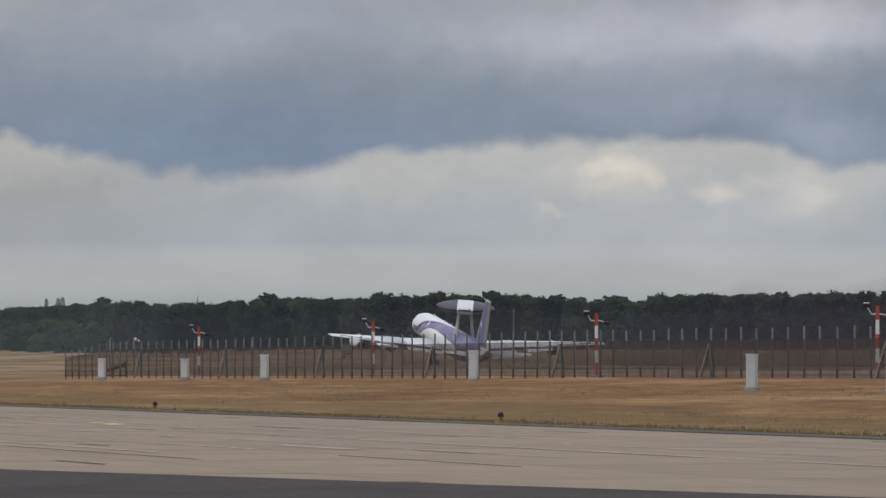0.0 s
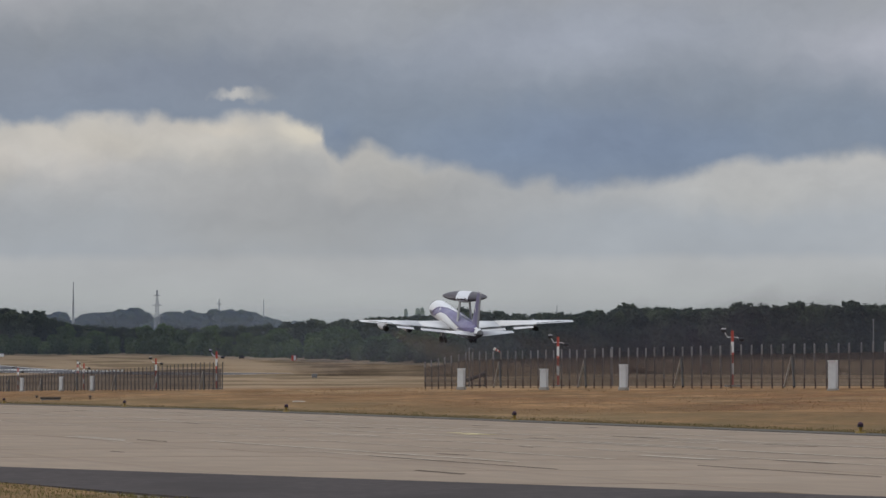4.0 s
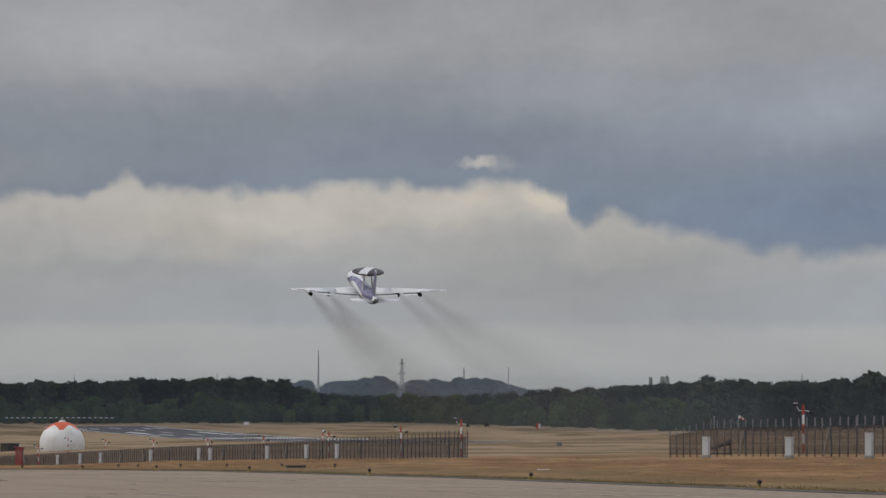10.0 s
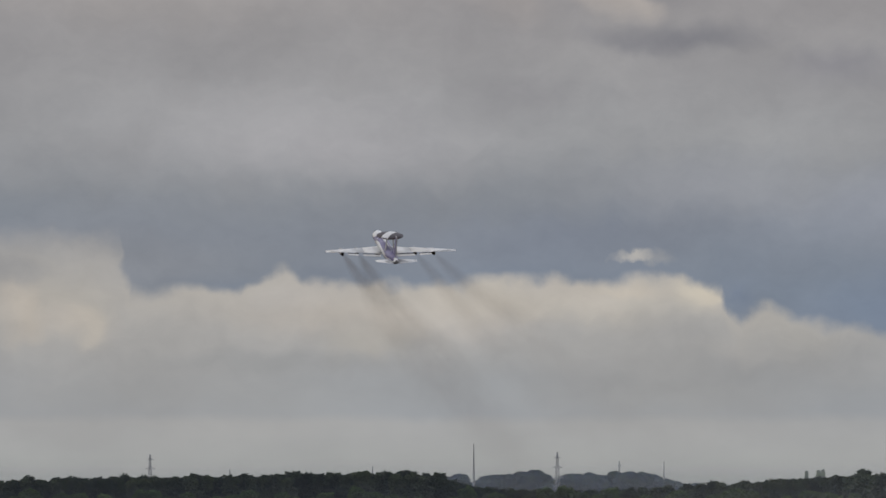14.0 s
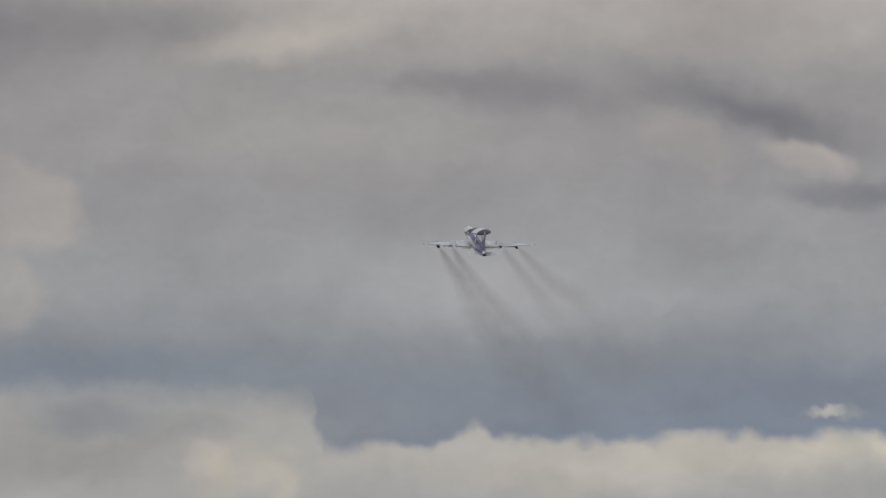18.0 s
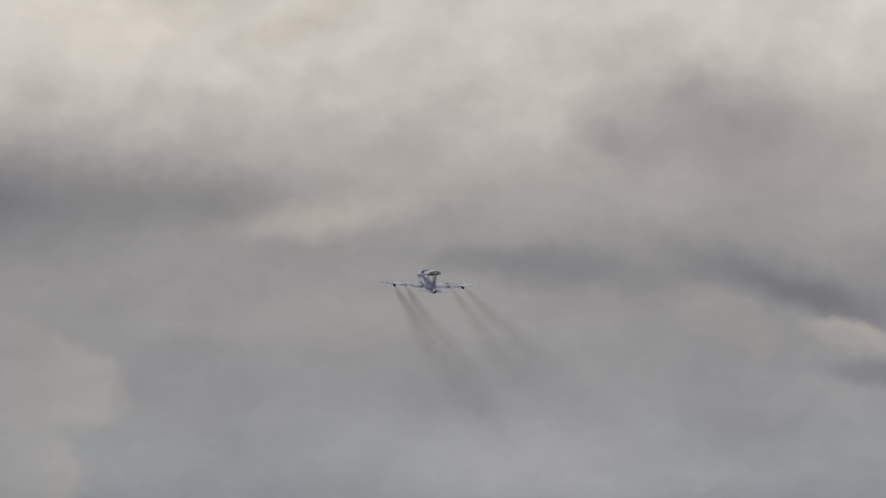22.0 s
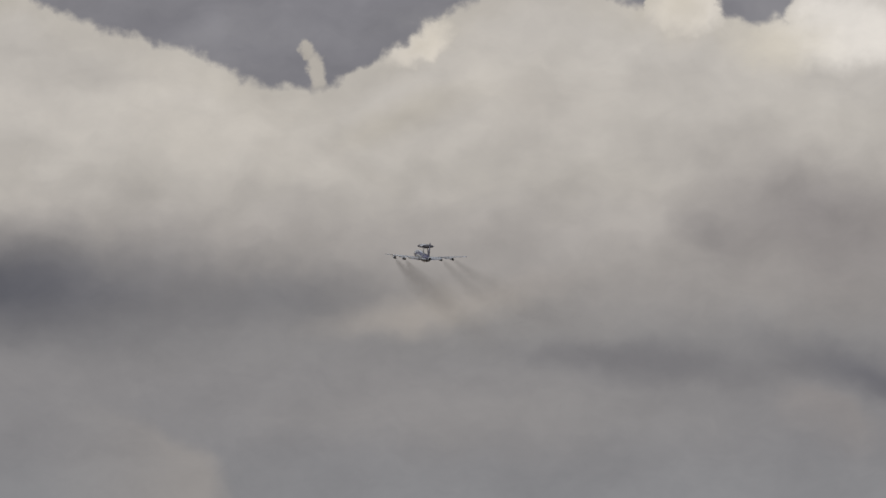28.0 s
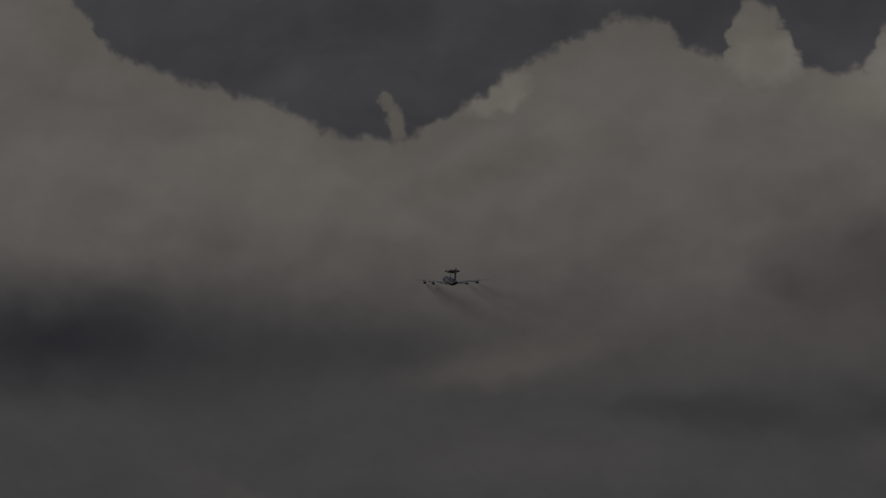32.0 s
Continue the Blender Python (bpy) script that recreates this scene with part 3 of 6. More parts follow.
M_DOME = mat("rotodome_dark_grey", (0.056, 0.046, 0.050), 0.5, 0, 0.15, 0.8, 0.25, dirt=(0.078, 0.066, 0.070))
M_STRIPE = mat("rotodome_white_band", (0.64, 0.635, 0.625), 0.45, 0, 0.04, 1, 0.3)
M_ENGINE = mat("bare_engine_metal", (0.25, 0.25, 0.26), 0.35, 0.7, 0.15, 3, 0.8)
M_SOOT = mat("sooty_nozzle", (0.010, 0.010, 0.010), 0.7, 0.2, 0.2, 4, 1)
M_TYRE = mat("tyre_rubber", (0.012, 0.012, 0.012), 0.85, 0, 0.2, 6, 2)
M_GLASS = mat("dark_cockpit_glass", (0.015, 0.017, 0.02), 0.1, 0, 0.1, 3, 1)
M_GAP = mat("gap_shade_and_tail_grey", (0.06, 0.058, 0.058), 0.6, 0.3, 0.2, 2, 0.6)


def smoke_material(name, colour, grain=0.22, uneven=0.25):
    """Thin smoke; its density stands in the vertices."""
    m = bpy.data.materials.new(name)
    m.use_nodes = True
    g = Graph(m.node_tree)
    co = g.node("ShaderNodeTexCoord").outputs["Object"]
    a = g.node("ShaderNodeAttribute")
    a.attribute_name = "thickness"
    n = g.noise(g.vmath("MULTIPLY", co, (1.0, 0.16, 1.0)), grain, 4.0, 0.6)
    fac = g.math("MULTIPLY", a.outputs["Fac"], g.range(n, 0.22, 0.75, 0.95 - uneven, 0.95 + uneven), clamp=True)
    clear, dark = g.node("ShaderNodeBsdfTransparent"), g.node("ShaderNodeBsdfDiffuse")
    dark.inputs[0].default_value = colour + (1.0,)
    mx = g.node("ShaderNodeMixShader")
    g.put(mx.inputs[0], fac)
    g.put(mx.inputs[1], clear.outputs[0])
    g.put(mx.inputs[2], dark.outputs[0])
    out = g.node("ShaderNodeOutputMaterial")
    g.put(out.inputs[0], mx.outputs[0])
    return m


def net_material(name, cover, colour):
    """Wire netting, too fine to see its meshes from afar."""
    m = bpy.data.materials.new(name)
    m.use_nodes = True
    g = Graph(m.node_tree)
    co = g.node("ShaderNodeTexCoord").outputs["Object"]
    n = g.noise(co, 1.5, 4.0, 0.6)
    clear, dark = g.node("ShaderNodeBsdfTransparent"), g.node("ShaderNodeBsdfDiffuse")
    dark.inputs[0].default_value = colour + (1.0,)
    mx = g.node("ShaderNodeMixShader")
    g.put(mx.inputs[0], g.range(n, 0.3, 0.7, cover - 0.06, cover + 0.06))
    g.put(mx.inputs[1], clear.outputs[0])
    g.put(mx.inputs[2], dark.outputs[0])
    out = g.node("ShaderNodeOutputMaterial")
    g.put(out.inputs[0], mx.outputs[0])
    return m


M_SMOKE = smoke_material("exhaust_smoke", (0.094, 0.068, 0.046))
M_NET, M_THINNET = net_material("dense_wire_netting", 0.72, (0.074, 0.064, 0.063)), net_material("thin_wire_netting", 0.63, (0.078, 0.062, 0.057))
M_DUST = smoke_material("low_smoke_haze", (0.050, 0.042, 0.050))
# for the added sheets that veil woods and rise like haze
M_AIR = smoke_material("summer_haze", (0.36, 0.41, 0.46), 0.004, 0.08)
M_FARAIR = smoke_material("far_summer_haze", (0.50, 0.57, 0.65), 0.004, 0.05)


# ---- mesh tools ----
def mesh_of(name, bm, material, smooth=False):
    me = bpy.data.meshes.new(name)
    bm.to_mesh(me)
    bm.free()
    for m in material if isinstance(material, (list, tuple)) else (material,):
        me.materials.append(m)
    if smooth:
        me.polygons.foreach_set("use_smooth", [True] * len(me.polygons))
    return me


def part(name, bm, material, parent=None, label="", smooth=False, at=None):
    """Links a bmesh (or a ready mesh) as one mesh object, under parent if there is one."""
    me = mesh_of(name, bm, material, smooth) if isinstance(bm, bmesh.types.BMesh) else bm
    ob = new(name, me)
    if at is not None:
        ob.matrix_basis = at
    if parent is not None:
        ob.parent = parent
    return tagged(ob, label)


def thing(name, m, label, category, group="", kind=""):
    ob = new(name)
    ob.empty_display_size = 0.2
    ob.matrix_basis = m
    return tagged(ob, label, category, group, kind)


def box(bm, x, y, z, sx, sy, sz, m=None, bevel=0.0):
    r = bmesh.ops.create_cube(bm, size=1.0, matrix=(m or Matrix()) @ Matrix.Translation((x, y, z)) @ Matrix.Diagonal((sx, sy, sz, 1)))
    if bevel:
        es = list({e for v in r["verts"] for e in v.link_edges})
        bmesh.ops.bevel(bm, geom=es, offset=bevel, segments=1, affect="EDGES")
    return bm


def cone(bm, a, b, r1, r2, seg=8):
    a, b = Vector(a), Vector(b)
    m = Matrix.Translation((a + b) / 2) @ (b - a).to_track_quat("Z", "Y").to_matrix().to_4x4()
    bmesh.ops.create_cone(bm, cap_ends=True, segments=seg, radius1=r1, radius2=r2, depth=(b - a).length, matrix=m)
    return bm


def rings(bm, loops, close=True):
    """Skins a row of equal vertex loops; caps both ends."""
    vs = [[bm.verts.new(p) for p in lp] for lp in loops]
    n = len(vs[0])
    for a, b in zip(vs, vs[1:]):
        for i in range(n):
            bm.faces.new((a[i], a[(i + 1) % n], b[(i + 1) % n], b[i]))
    if close:
        bm.faces.new(vs[0][::-1])
        bm.faces.new(vs[-1])
    bmesh.ops.recalc_face_normals(bm, faces=bm.faces)
    return bm


B = bmesh.new


# ---- the lie of the land ----
# d: metres to the right across taxiway and runway; s: metres along them
ALONG = (0, 300, 400, 510, 600, 720, 870, 950, 1210, 1290, 1750, 1900, 2150, 2300, 2450, 6000)
LAND = {
    57: (-2.2, -2.2, -2.4, -2.87, -3.4, -4.1, -4.9, -5.2, -5.2, -5.0, -4.0, -3.0, 0.0, 3.0, 6.5, 9.0),
    94: (-0.9, -0.95, -1.2, -1.8, -2.2, -2.95, -4.3, -5.0, -5.0, -4.85, -4.0, -3.0, 1.0, 4.0, 7.0, 9.0),
    130: (-0.9, -0.95, -1.1, -1.4, -1.6, -1.9, -2.2, -2.4, -2.4, -2.35, -2.0, -1.0, 2.0, 4.4, 7.0, 9.0),
    240: (-0.9, -0.9, -0.9, -0.9, -0.9, -0.85, -0.72, -0.68, -0.72, -1.60, -0.9, 0.0, 2.8, 4.6, 7.0, 9.0),
    246: (-1.4, -1.4, -1.4, -1.4, -1.4, -1.4, -1.4, -1.3, -1.2, -1.55, -0.9, 0.0, 2.8, 4.6, 7.0, 9.0),
    295: (-1.4, -1.4, -1.4, -1.4, -1.4, -1.4, -1.4, -1.3, -1.05, -1.25, -0.7, 0.2, 3.0, 4.8, 7.2, 9.0),
    420: (0.0, 0.0, 0.0, 0.0, 0.2, 0.4, 0.8, 1.0, 2.0, 2.2, 3.4, 4.0, 5.4, 6.4, 7.5, 9.5),
}
DS = sorted(LAND)


def land(d, s):
    col = [float(np.interp(s, ALONG, LAND[k])) for k in DS]
    return float(np.interp(d, DS, col)) + 2.2


def spot(d, s, up=0.0):
    return Vector((d * CA - s * SA, d * SA + s * CA, land(d, s) + up))


def sight(right, d, up=0.0):
    """The place at distance d across, on the bearing that lies so many degrees right of the y axis."""
    r = radians(right)
    s = d * (math.cos(r) * CA - math.sin(r) * SA) / (math.sin(r) * CA + math.cos(r) * SA)
    return spot(d, s, up)


def stand(p, turn=0.0):
    return Matrix.Translation(p) @ pose(0, 0, 0, 0, 0, HEAD + turn)


def strip(name, d0, d1, s0, s1, up, material, label, category, step=10.0, across=1, kind="structure", thick=0.12):
    """A paved strip that follows the land, with a thickness."""
    bm = B()
    n, vs = max(1, int((s1 - s0) / step)), []
    for i in range(n + 1):
        s = s0 + (s1 - s0) * i / n
        row = [spot(d0 + (d1 - d0) * j / across, s, up) for j in range(across + 1)]
        vs.append([bm.verts.new(p) for p in row] + [bm.verts.new(p - Vector((0, 0, thick))) for p in row[::-1]])
    w = len(vs[0])
    for a, b in zip(vs, vs[1:]):
        for j in range(w):
            bm.faces.new((a[j], a[(j + 1) % w], b[(j + 1) % w], b[j]))
    bm.faces.new(vs[0])
    bm.faces.new(vs[-1][::-1])
    bmesh.ops.recalc_face_normals(bm, faces=bm.faces)
    return tagged(part(name, bm, material), label, category, "", kind)


def kerb(s):
    """Where the concrete slabs end on the camera's side."""
    return 23.4 - 0.32 * (s - 110)


def verge(s):
    """Where the asphalt shoulder ends and the near grass begins."""
    return 17.2 - 0.10 * (s - 100)


def build_ground():
    ds = sorted(set([-6000, -2500, -1000, -400, -200, -100, -50, 0] + list(range(8, 16, 8)) + [-30, -20, -10, -4, 4, 12, 16, 20, 24, 30, 40, 50, 57, 59, 64, 70, 76, 82, 88, 94, 100, 110, 120, 130]
                    + list(range(150, 420, 15)) + [246] + [420, 470, 550, 700, 1000, 1600, 2600, 4000, 6000]))
    ss = sorted(set([-6000, -2500, -800, -200, -60] + list(range(0, 200, 5)) + list(range(200, 1000, 12)) + list(range(1000, 2700, 50)) + [2800, 3200, 4000, 5000, 6500]))
    bm, grid = B(), []
    for s in ss:
        row = []
        for d in ds:
            p = spot(d, s)
            on_paving = verge(s) < d < 56.5
            if 59 < d < 1000 and 60 < s < 2700 and not 230 < d < 300:
                p.z += 0.22 * (noise.noise((d * 0.05, s * 0.02, 1.0)) + 0.4 * noise.noise((d * 0.2, s * 0.08, 4.0))) - 0.05
            if on_paving:
                p.z -= 0.3
            row.append(bm.verts.new(p))
        grid.append(row)
    for a, b in zip(grid, grid[1:]):
        for j in range(len(ds) - 1):
            bm.faces.new((a[j], a[j + 1], b[j + 1], b[j]))
    bmesh.ops.recalc_face_normals(bm, faces=bm.faces)
    ob = part("ground", bm, M_GRASS, smooth=True)
    tagged(ob, "dry straw-coloured airfield grass with green verges", "ground", "", "structure")


build_ground()
strip("taxiway", -60, 56.2, -20, 1200, -0.03, M_JOINT, "weathered concrete taxiway of large slabs with dark joints", "taxiway", 12, 6)
strip("edge_strip", 54.9, 56.5, -20, 1200, 0.035, M_STRIP, "narrow dark asphalt strip along the taxiway's edge", "edge strip", 12)


def build_shoulder():
    """Asphalt between the slabs and the grass on the camera's side; it runs at a slant to the taxiway."""
    bm, rows = B(), []
    for s in range(-20, 330, 10):
        row = [spot(verge(s) - 0.6, s, 0.012), spot(kerb(s), s, 0.012)]
        rows.append([bm.verts.new(q) for q in row] + [bm.verts.new(q - Vector((0, 0, 0.3))) for q in row[::-1]])
    for a, b in zip(rows, rows[1:]):
        for j in range(4):
            bm.faces.new((a[j], a[(j + 1) % 4], b[(j + 1) % 4], b[j]))
    bm.faces.new(rows[0])
    bm.faces.new(rows[-1][::-1])
    bmesh.ops.recalc_face_normals(bm, faces=bm.faces)
    tagged(part("shoulder", bm, M_ASPHALT), "dark asphalt shoulder between concrete slabs and grass", "shoulder", "", "structure")


build_shoulder()
strip("runway", 246, 290, 300, 2300, 0.12, M_RUNWAY, "grey asphalt runway beyond the fences", "runway", 25, 4, thick=0.4)


# ---- woods ----
def crown_mesh(seed, wide, tall, material, clumps=34, leaves=74, leaf=0.62):
    """Many small leaf clumps round a few boughs: an uneven crown with gaps."""
    rnd = random.Random(seed)
    vs, fs = [], []

    def clump(c, r):
        # a dense inside, so that no light shows through
        a = Euler((rnd.uniform(0, 3), rnd.uniform(0, 3), rnd.uniform(0, 3))).to_matrix() * (r * 0.55)
        for axis in range(3):
            for sgn in (-1, 1):
                i = len(vs)
                for u, w in ((-1, -1), (1, -1), (1, 1), (-1, 1)):
                    q = [u * 0.8, w * 0.8]
                    q.insert(axis, sgn)
                    vs.append(c + a @ Vector(q))
                fs.append((i, i + 1, i + 2, i + 3))
        for _ in range(leaves):
            v = Vector((rnd.gauss(0, 1), rnd.gauss(0, 1), rnd.gauss(0, 1))).normalized() * r * rnd.uniform(0.5, 1.25)
            p = c + Vector((v.x, v.y, v.z * 0.8))
            q = Euler((rnd.uniform(-0.9, 0.9), rnd.uniform(-0.9, 0.9), rnd.uniform(0, 6.3)))
            a = q.to_matrix()
            k = rnd.uniform(0.34, 0.80) * (0.5 + 0.10 * wide) * leaf
            i = len(vs)
            for ux, uy, uz in ((-1, -0.6, 0), (0.2, -0.9, 0.25), (1, 0.1, -0.1), (0.1, 0.9, 0.2)):
                vs.append(p + a @ Vector((ux * k, uy * k, uz * k)))
            fs.append((i, i + 1, i + 2, i + 3))

    for i in range(clumps):
        t = (i + 0.5) / clumps
        h = tall * (0.10 + 0.82 * t)
        spread = wide * 0.5 * math.sin(math.pi * min(0.93, 0.30 + 0.62 * t)) ** 0.7
        a = rnd.uniform(0, 6.3)
        rr = spread * rnd.uniform(0.2, 0.85)
        clump(Vector((math.cos(a) * rr, math.sin(a) * rr, h)), wide * rnd.uniform(0.13, 0.23))
    for _ in range(3):
        clump(Vector((rnd.uniform(-0.2, 0.2) * wide, rnd.uniform(-0.2, 0.2) * wide, tall * rnd.uniform(0.84, 0.95))), wide * rnd.uniform(0.13, 0.2))
    me = bpy.data.meshes.new("crown")
    me.from_pydata(vs, [], fs)
    me.materials.append(material)
    return me


def trunk_mesh(seed, tall):
    rnd, bm = random.Random(seed), B()
    top = Vector((rnd.uniform(-0.5, 0.5), rnd.uniform(-0.5, 0.5), tall * 0.72))
    cone(bm, (0, 0, -0.5), (top.x * 0.3, top.y * 0.3, tall * 0.4), 0.34, 0.24, 7)
    cone(bm, (top.x * 0.3, top.y * 0.3, tall * 0.4), top, 0.24, 0.06, 7)
    for i in range(5):
        a, h = rnd.uniform(0, 6.3), tall * rnd.uniform(0.3, 0.55)
        cone(bm, (0, 0, h), (math.cos(a) * 2.6, math.sin(a) * 2.6, h + rnd.uniform(1.5, 3)), 0.12, 0.03, 5)
    return mesh_of("trunk", bm, M_BARK)


def build_woods():
    rnd = random.Random(5)
    kinds, heights = [], []
    for i in range(12):
        tall, wide = (15.5, 9.5) if i < 7 else (9.0, 9.0)
        tall, wide = tall * rnd.uniform(0.92, 1.12), wide * rnd.uniform(0.85, 1.2)
        heights.append(tall * 1.03)
        leafage = M_LEAF[0 if i < 7 else 1]
        kinds.append((trunk_mesh(i, tall), crown_mesh(100 + i, wide, tall, leafage), crown_mesh(200 + i, wide, tall, leafage, 26, 44, 0.85)))

    joined = {0: ([], []), 1: ([], [])}

    def tree(right, dist, up, k, size, label, group, alone=True):
        r = radians(right)
        x, y = math.sin(r) * dist, math.cos(r) * dist
        d, s = x * CA + y * SA, -x * SA + y * CA
        z = land(d, s) + up
        if not alone:
            me = kinds[k][2]
            co = np.empty(len(me.vertices) * 3)
            me.vertices.foreach_get("co", co)
            a = rnd.uniform(0, 6.28)
            co = co.reshape(-1, 3) * size
            rot = np.array([[math.cos(a), -math.sin(a), 0], [math.sin(a), math.cos(a), 0], [0, 0, 1]])
            vs, fs = joined[0 if k < 7 else 1]
            base = sum(len(v) for v in vs)
            vs.append(co @ rot.T + np.array([x, y, z]))
            fs.append(np.arange(len(co)).reshape(-1, 4) + base)
            return
        ob = thing("tree", Matrix.Translation((x, y, z)) @ pose(0, 0, 0, 0, 0, rnd.uniform(0, 360)), label, "tree", group)
        ob.scale = (size * rnd.uniform(0.9, 1.1), size * rnd.uniform(0.9, 1.1), size)
        part("trunk", kinds[k][0], None, ob)
        part("crown", kinds[k][1], None, ob)

    # one wood: near where the land lies to the east, farther off to the west; its skyline rises and falls
    def front(a):
        return float(np.interp(a, (-1.5, 2.2), (2480, 1640)))

    def crest(a):
        """Height of the wood's skyline over the eye, per metre of distance."""
        return float(np.interp(a, [q[0] for q in SKYLINE], [q[1] for q in SKYLINE]))

    for row in range(4):
        a = -9.5
        while a < 11.0:
            dist = front(a) + 50 * row + rnd.uniform(-14, 14)
            a += math.degrees(rnd.uniform(4.8, 7.6) / dist)
            x, y = math.sin(radians(a)) * dist, math.cos(radians(a)) * dist
            foot = land(x * CA + y * SA, -x * SA + y * CA) - 2.2
            k = rnd.randrange(7)
            tall = max(4.0, crest(a) * dist - foot) * (rnd.uniform(0.87, 0.96) if rnd.random() < 0.9 else rnd.uniform(0.95, 1.0))
            if -2.2 < a < 0.4 and row < 2:
                tall *= 0.85
            tree(a, dist, -0.4, k, tall / heights[k], "tall dark green tree at the front of the wood", "trees of the dark wood", row == 0)
    # lighter scrub in front of it, to the west
    for row in range(2):
        a = -9.5
        while a < 1.6:
            dist = front(a) - 45 - 30 * row + rnd.uniform(-12, 12)
            a += math.degrees(rnd.uniform(5.0, 8.5) / dist)
            size = rnd.uniform(0.62, 1.12) * (0.8 if row else 1.15)
            tree(a, dist, -0.5, 7 + rnd.randrange(5), size, "lower bushy green tree at the wood's edge", "bushes before the wood", row == 1)
    for k, (vs, fs) in joined.items():
        me = bpy.data.meshes.new("wood")
        me.from_pydata(np.concatenate(vs).tolist(), [], np.concatenate(fs).tolist())
        me.materials.append(M_LEAF[k])
        tagged(part("deeper_wood", me, None), "dense crowns of the wood behind its front trees", "wood", "", "stuff")


SKYLINE = ((-9.5, 0.00984), (-7, 0.00984), (-4.5, 0.01084), (-3.1, 0.01114), (-2.75, 0.01165), (-2.4, 0.01084), (-2.1, 0.00863), (-1.3, 0.00803), (-0.6, 0.00803), (0, 0.00893), (0.8, 0.00971), (1.2, 0.01036), (2.2, 0.01144), (3, 0.01094), (3.5, 0.01194), (4.5, 0.01194), (5.4, 0.01275), (6, 0.01265), (7.3, 0.01184), (8, 0.01275), (11, 0.01275))
build_woods()


# ---- added cloud, out of view, that shades the far end of the airfield ----
def build_shade_cloud():
    rnd, bm = random.Random(17), B()
    for i in range(26):
        x, y = rnd.uniform(-1500, -520), 0
        y = rnd.uniform(2050 + 0.25 * (-500 - x), 3900)
        r = rnd.uniform(230, 330)
        m = Matrix.Translation((x, y, 1230 + rnd.uniform(-40, 60))) @ Matrix.Diagonal((r, r, r * 0.3, 1))
        made = bmesh.ops.create_icosphere(bm, subdivisions=4, radius=1.0, matrix=m)
        for v in made["verts"]:
            v.co += Vector((0, 0, 26)) * noise.noise(v.co * 0.02) + (v.co - m.translation) * (0.22 * noise.noise(v.co * 0.008))
    tagged(part("cloud_bank", bm, M_CLOUD, None, "", True), "unseen thick grey cloud added to shade the far end of the airfield", "cloud", "", "stuff")


build_shade_cloud()


# ---- far country ----
RISE = ((-8.5, -2.75, -2.5, -2.4, -2.2, -2.09, -2.05, -2.0, -1.95, -1.8, -1.65, -1.57, -1.45, -1.33, -1.29, -1.22, -1.17, -0.96, -0.6, -0.25, 0.1, 0.9, 1.1, 6.5),
        (8, 8, 17, 21, 20, 17, 12, 12, 19, 20, 20, 22, 24, 22, 12, 13, 20, 22, 23, 21, 13, 11, 5, 5))  # degrees, metres


def build_far():
    rnd = random.Random(11)
    vs, fs = [], []
    ball = B()
    bmesh.ops.create_icosphere(ball, subdivisions=3, radius=1.0)
    dome_co, dome_fs = [tuple(v.co) for v in ball.verts], [tuple(v.index for v in f.verts) for f in ball.faces]
    ball.free()
    # hazy wooded rise far behind: round crowns that stand together in clumps
    a = -7.5
    while a < 3.5:
        a += rnd.uniform(0.025, 0.085)
        h = float(np.interp(a, RISE[0], RISE[1])) * rnd.uniform(0.80, 1.0)
        dist, rx = rnd.uniform(4150, 4450), rnd.uniform(6.0, 12.0)
        rz = min(rx * rnd.uniform(0.65, 0.9), 8.0)
        c = Vector((math.sin(radians(a)) * dist, math.cos(radians(a)) * dist, 26 + h - rz))
        base, seed = len(vs), rnd.uniform(0, 100)
        for v in dome_co:
            n = 1 + 0.22 * noise.noise(Vector(v) * 2.1 + Vector((seed, 0, 0))) + 0.10 * noise.noise(Vector(v) * 5.5 + Vector((0, seed, 0)))
            vs.append(c + Vector((v[0] * rx * n, v[1] * rx * n, v[2] * rz * n)))
        fs += [tuple(base + k for k in f) for f in dome_fs]
        for _ in range(70):
            q = Vector((rnd.gauss(0, 1), rnd.gauss(0, 1), rnd.gauss(0.3, 1))).normalized() * rnd.uniform(0.94, 1.06)
            p, k, i0, t = c + Vector((q.x * rx, q.y * rx, q.z * rz)), rnd.uniform(0.35, 0.8), len(vs), rnd.uniform(0, 6.3)
            for ang in (0.3, 1.9, 3.4, 5.0):
                vs.append(p + Vector((math.cos(ang + t) * k, rnd.uniform(-1, 1), math.sin(ang + t) * k * 0.8)))
            fs.append((i0, i0 + 1, i0 + 2, i0 + 3))
    me = bpy.data.meshes.new("distant_woods")
    me.from_pydata(vs, [], fs)
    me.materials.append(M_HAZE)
    ob = part("distant_woods", me, None)
    tagged(ob, "blue-grey hazy woods on a far rise", "woods", "", "stuff")
    bm = B()
    r0, r1 = 4480, 4520
    pts = []
    for i in range(961):
        deg = -12 + 24 * i / 960
        a = radians(deg)
        h = float(np.interp(deg, RISE[0], RISE[1]))
        z = 25.5 + h * 0.62 + 1.6 * noise.noise((i * 0.06, 0, 0)) + 1.4 * noise.noise((i * 0.22, 3, 0))
        for r, up in ((r0, -5), (r0, z), (r1, z - 1), (r1, -5)):
            pts.append(bm.verts.new((math.sin(a) * r, math.cos(a) * r, up)))
    for i in range(960):
        for j in range(4):
            q = [4 * i + j, 4 * i + (j + 1) % 4, 4 * i + 4 + (j + 1) % 4, 4 * i + 4 + j]
            bm.faces.new([pts[k] for k in q])
    bmesh.ops.recalc_face_normals(bm, faces=bm.faces)
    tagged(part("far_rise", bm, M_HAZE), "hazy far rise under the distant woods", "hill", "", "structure")


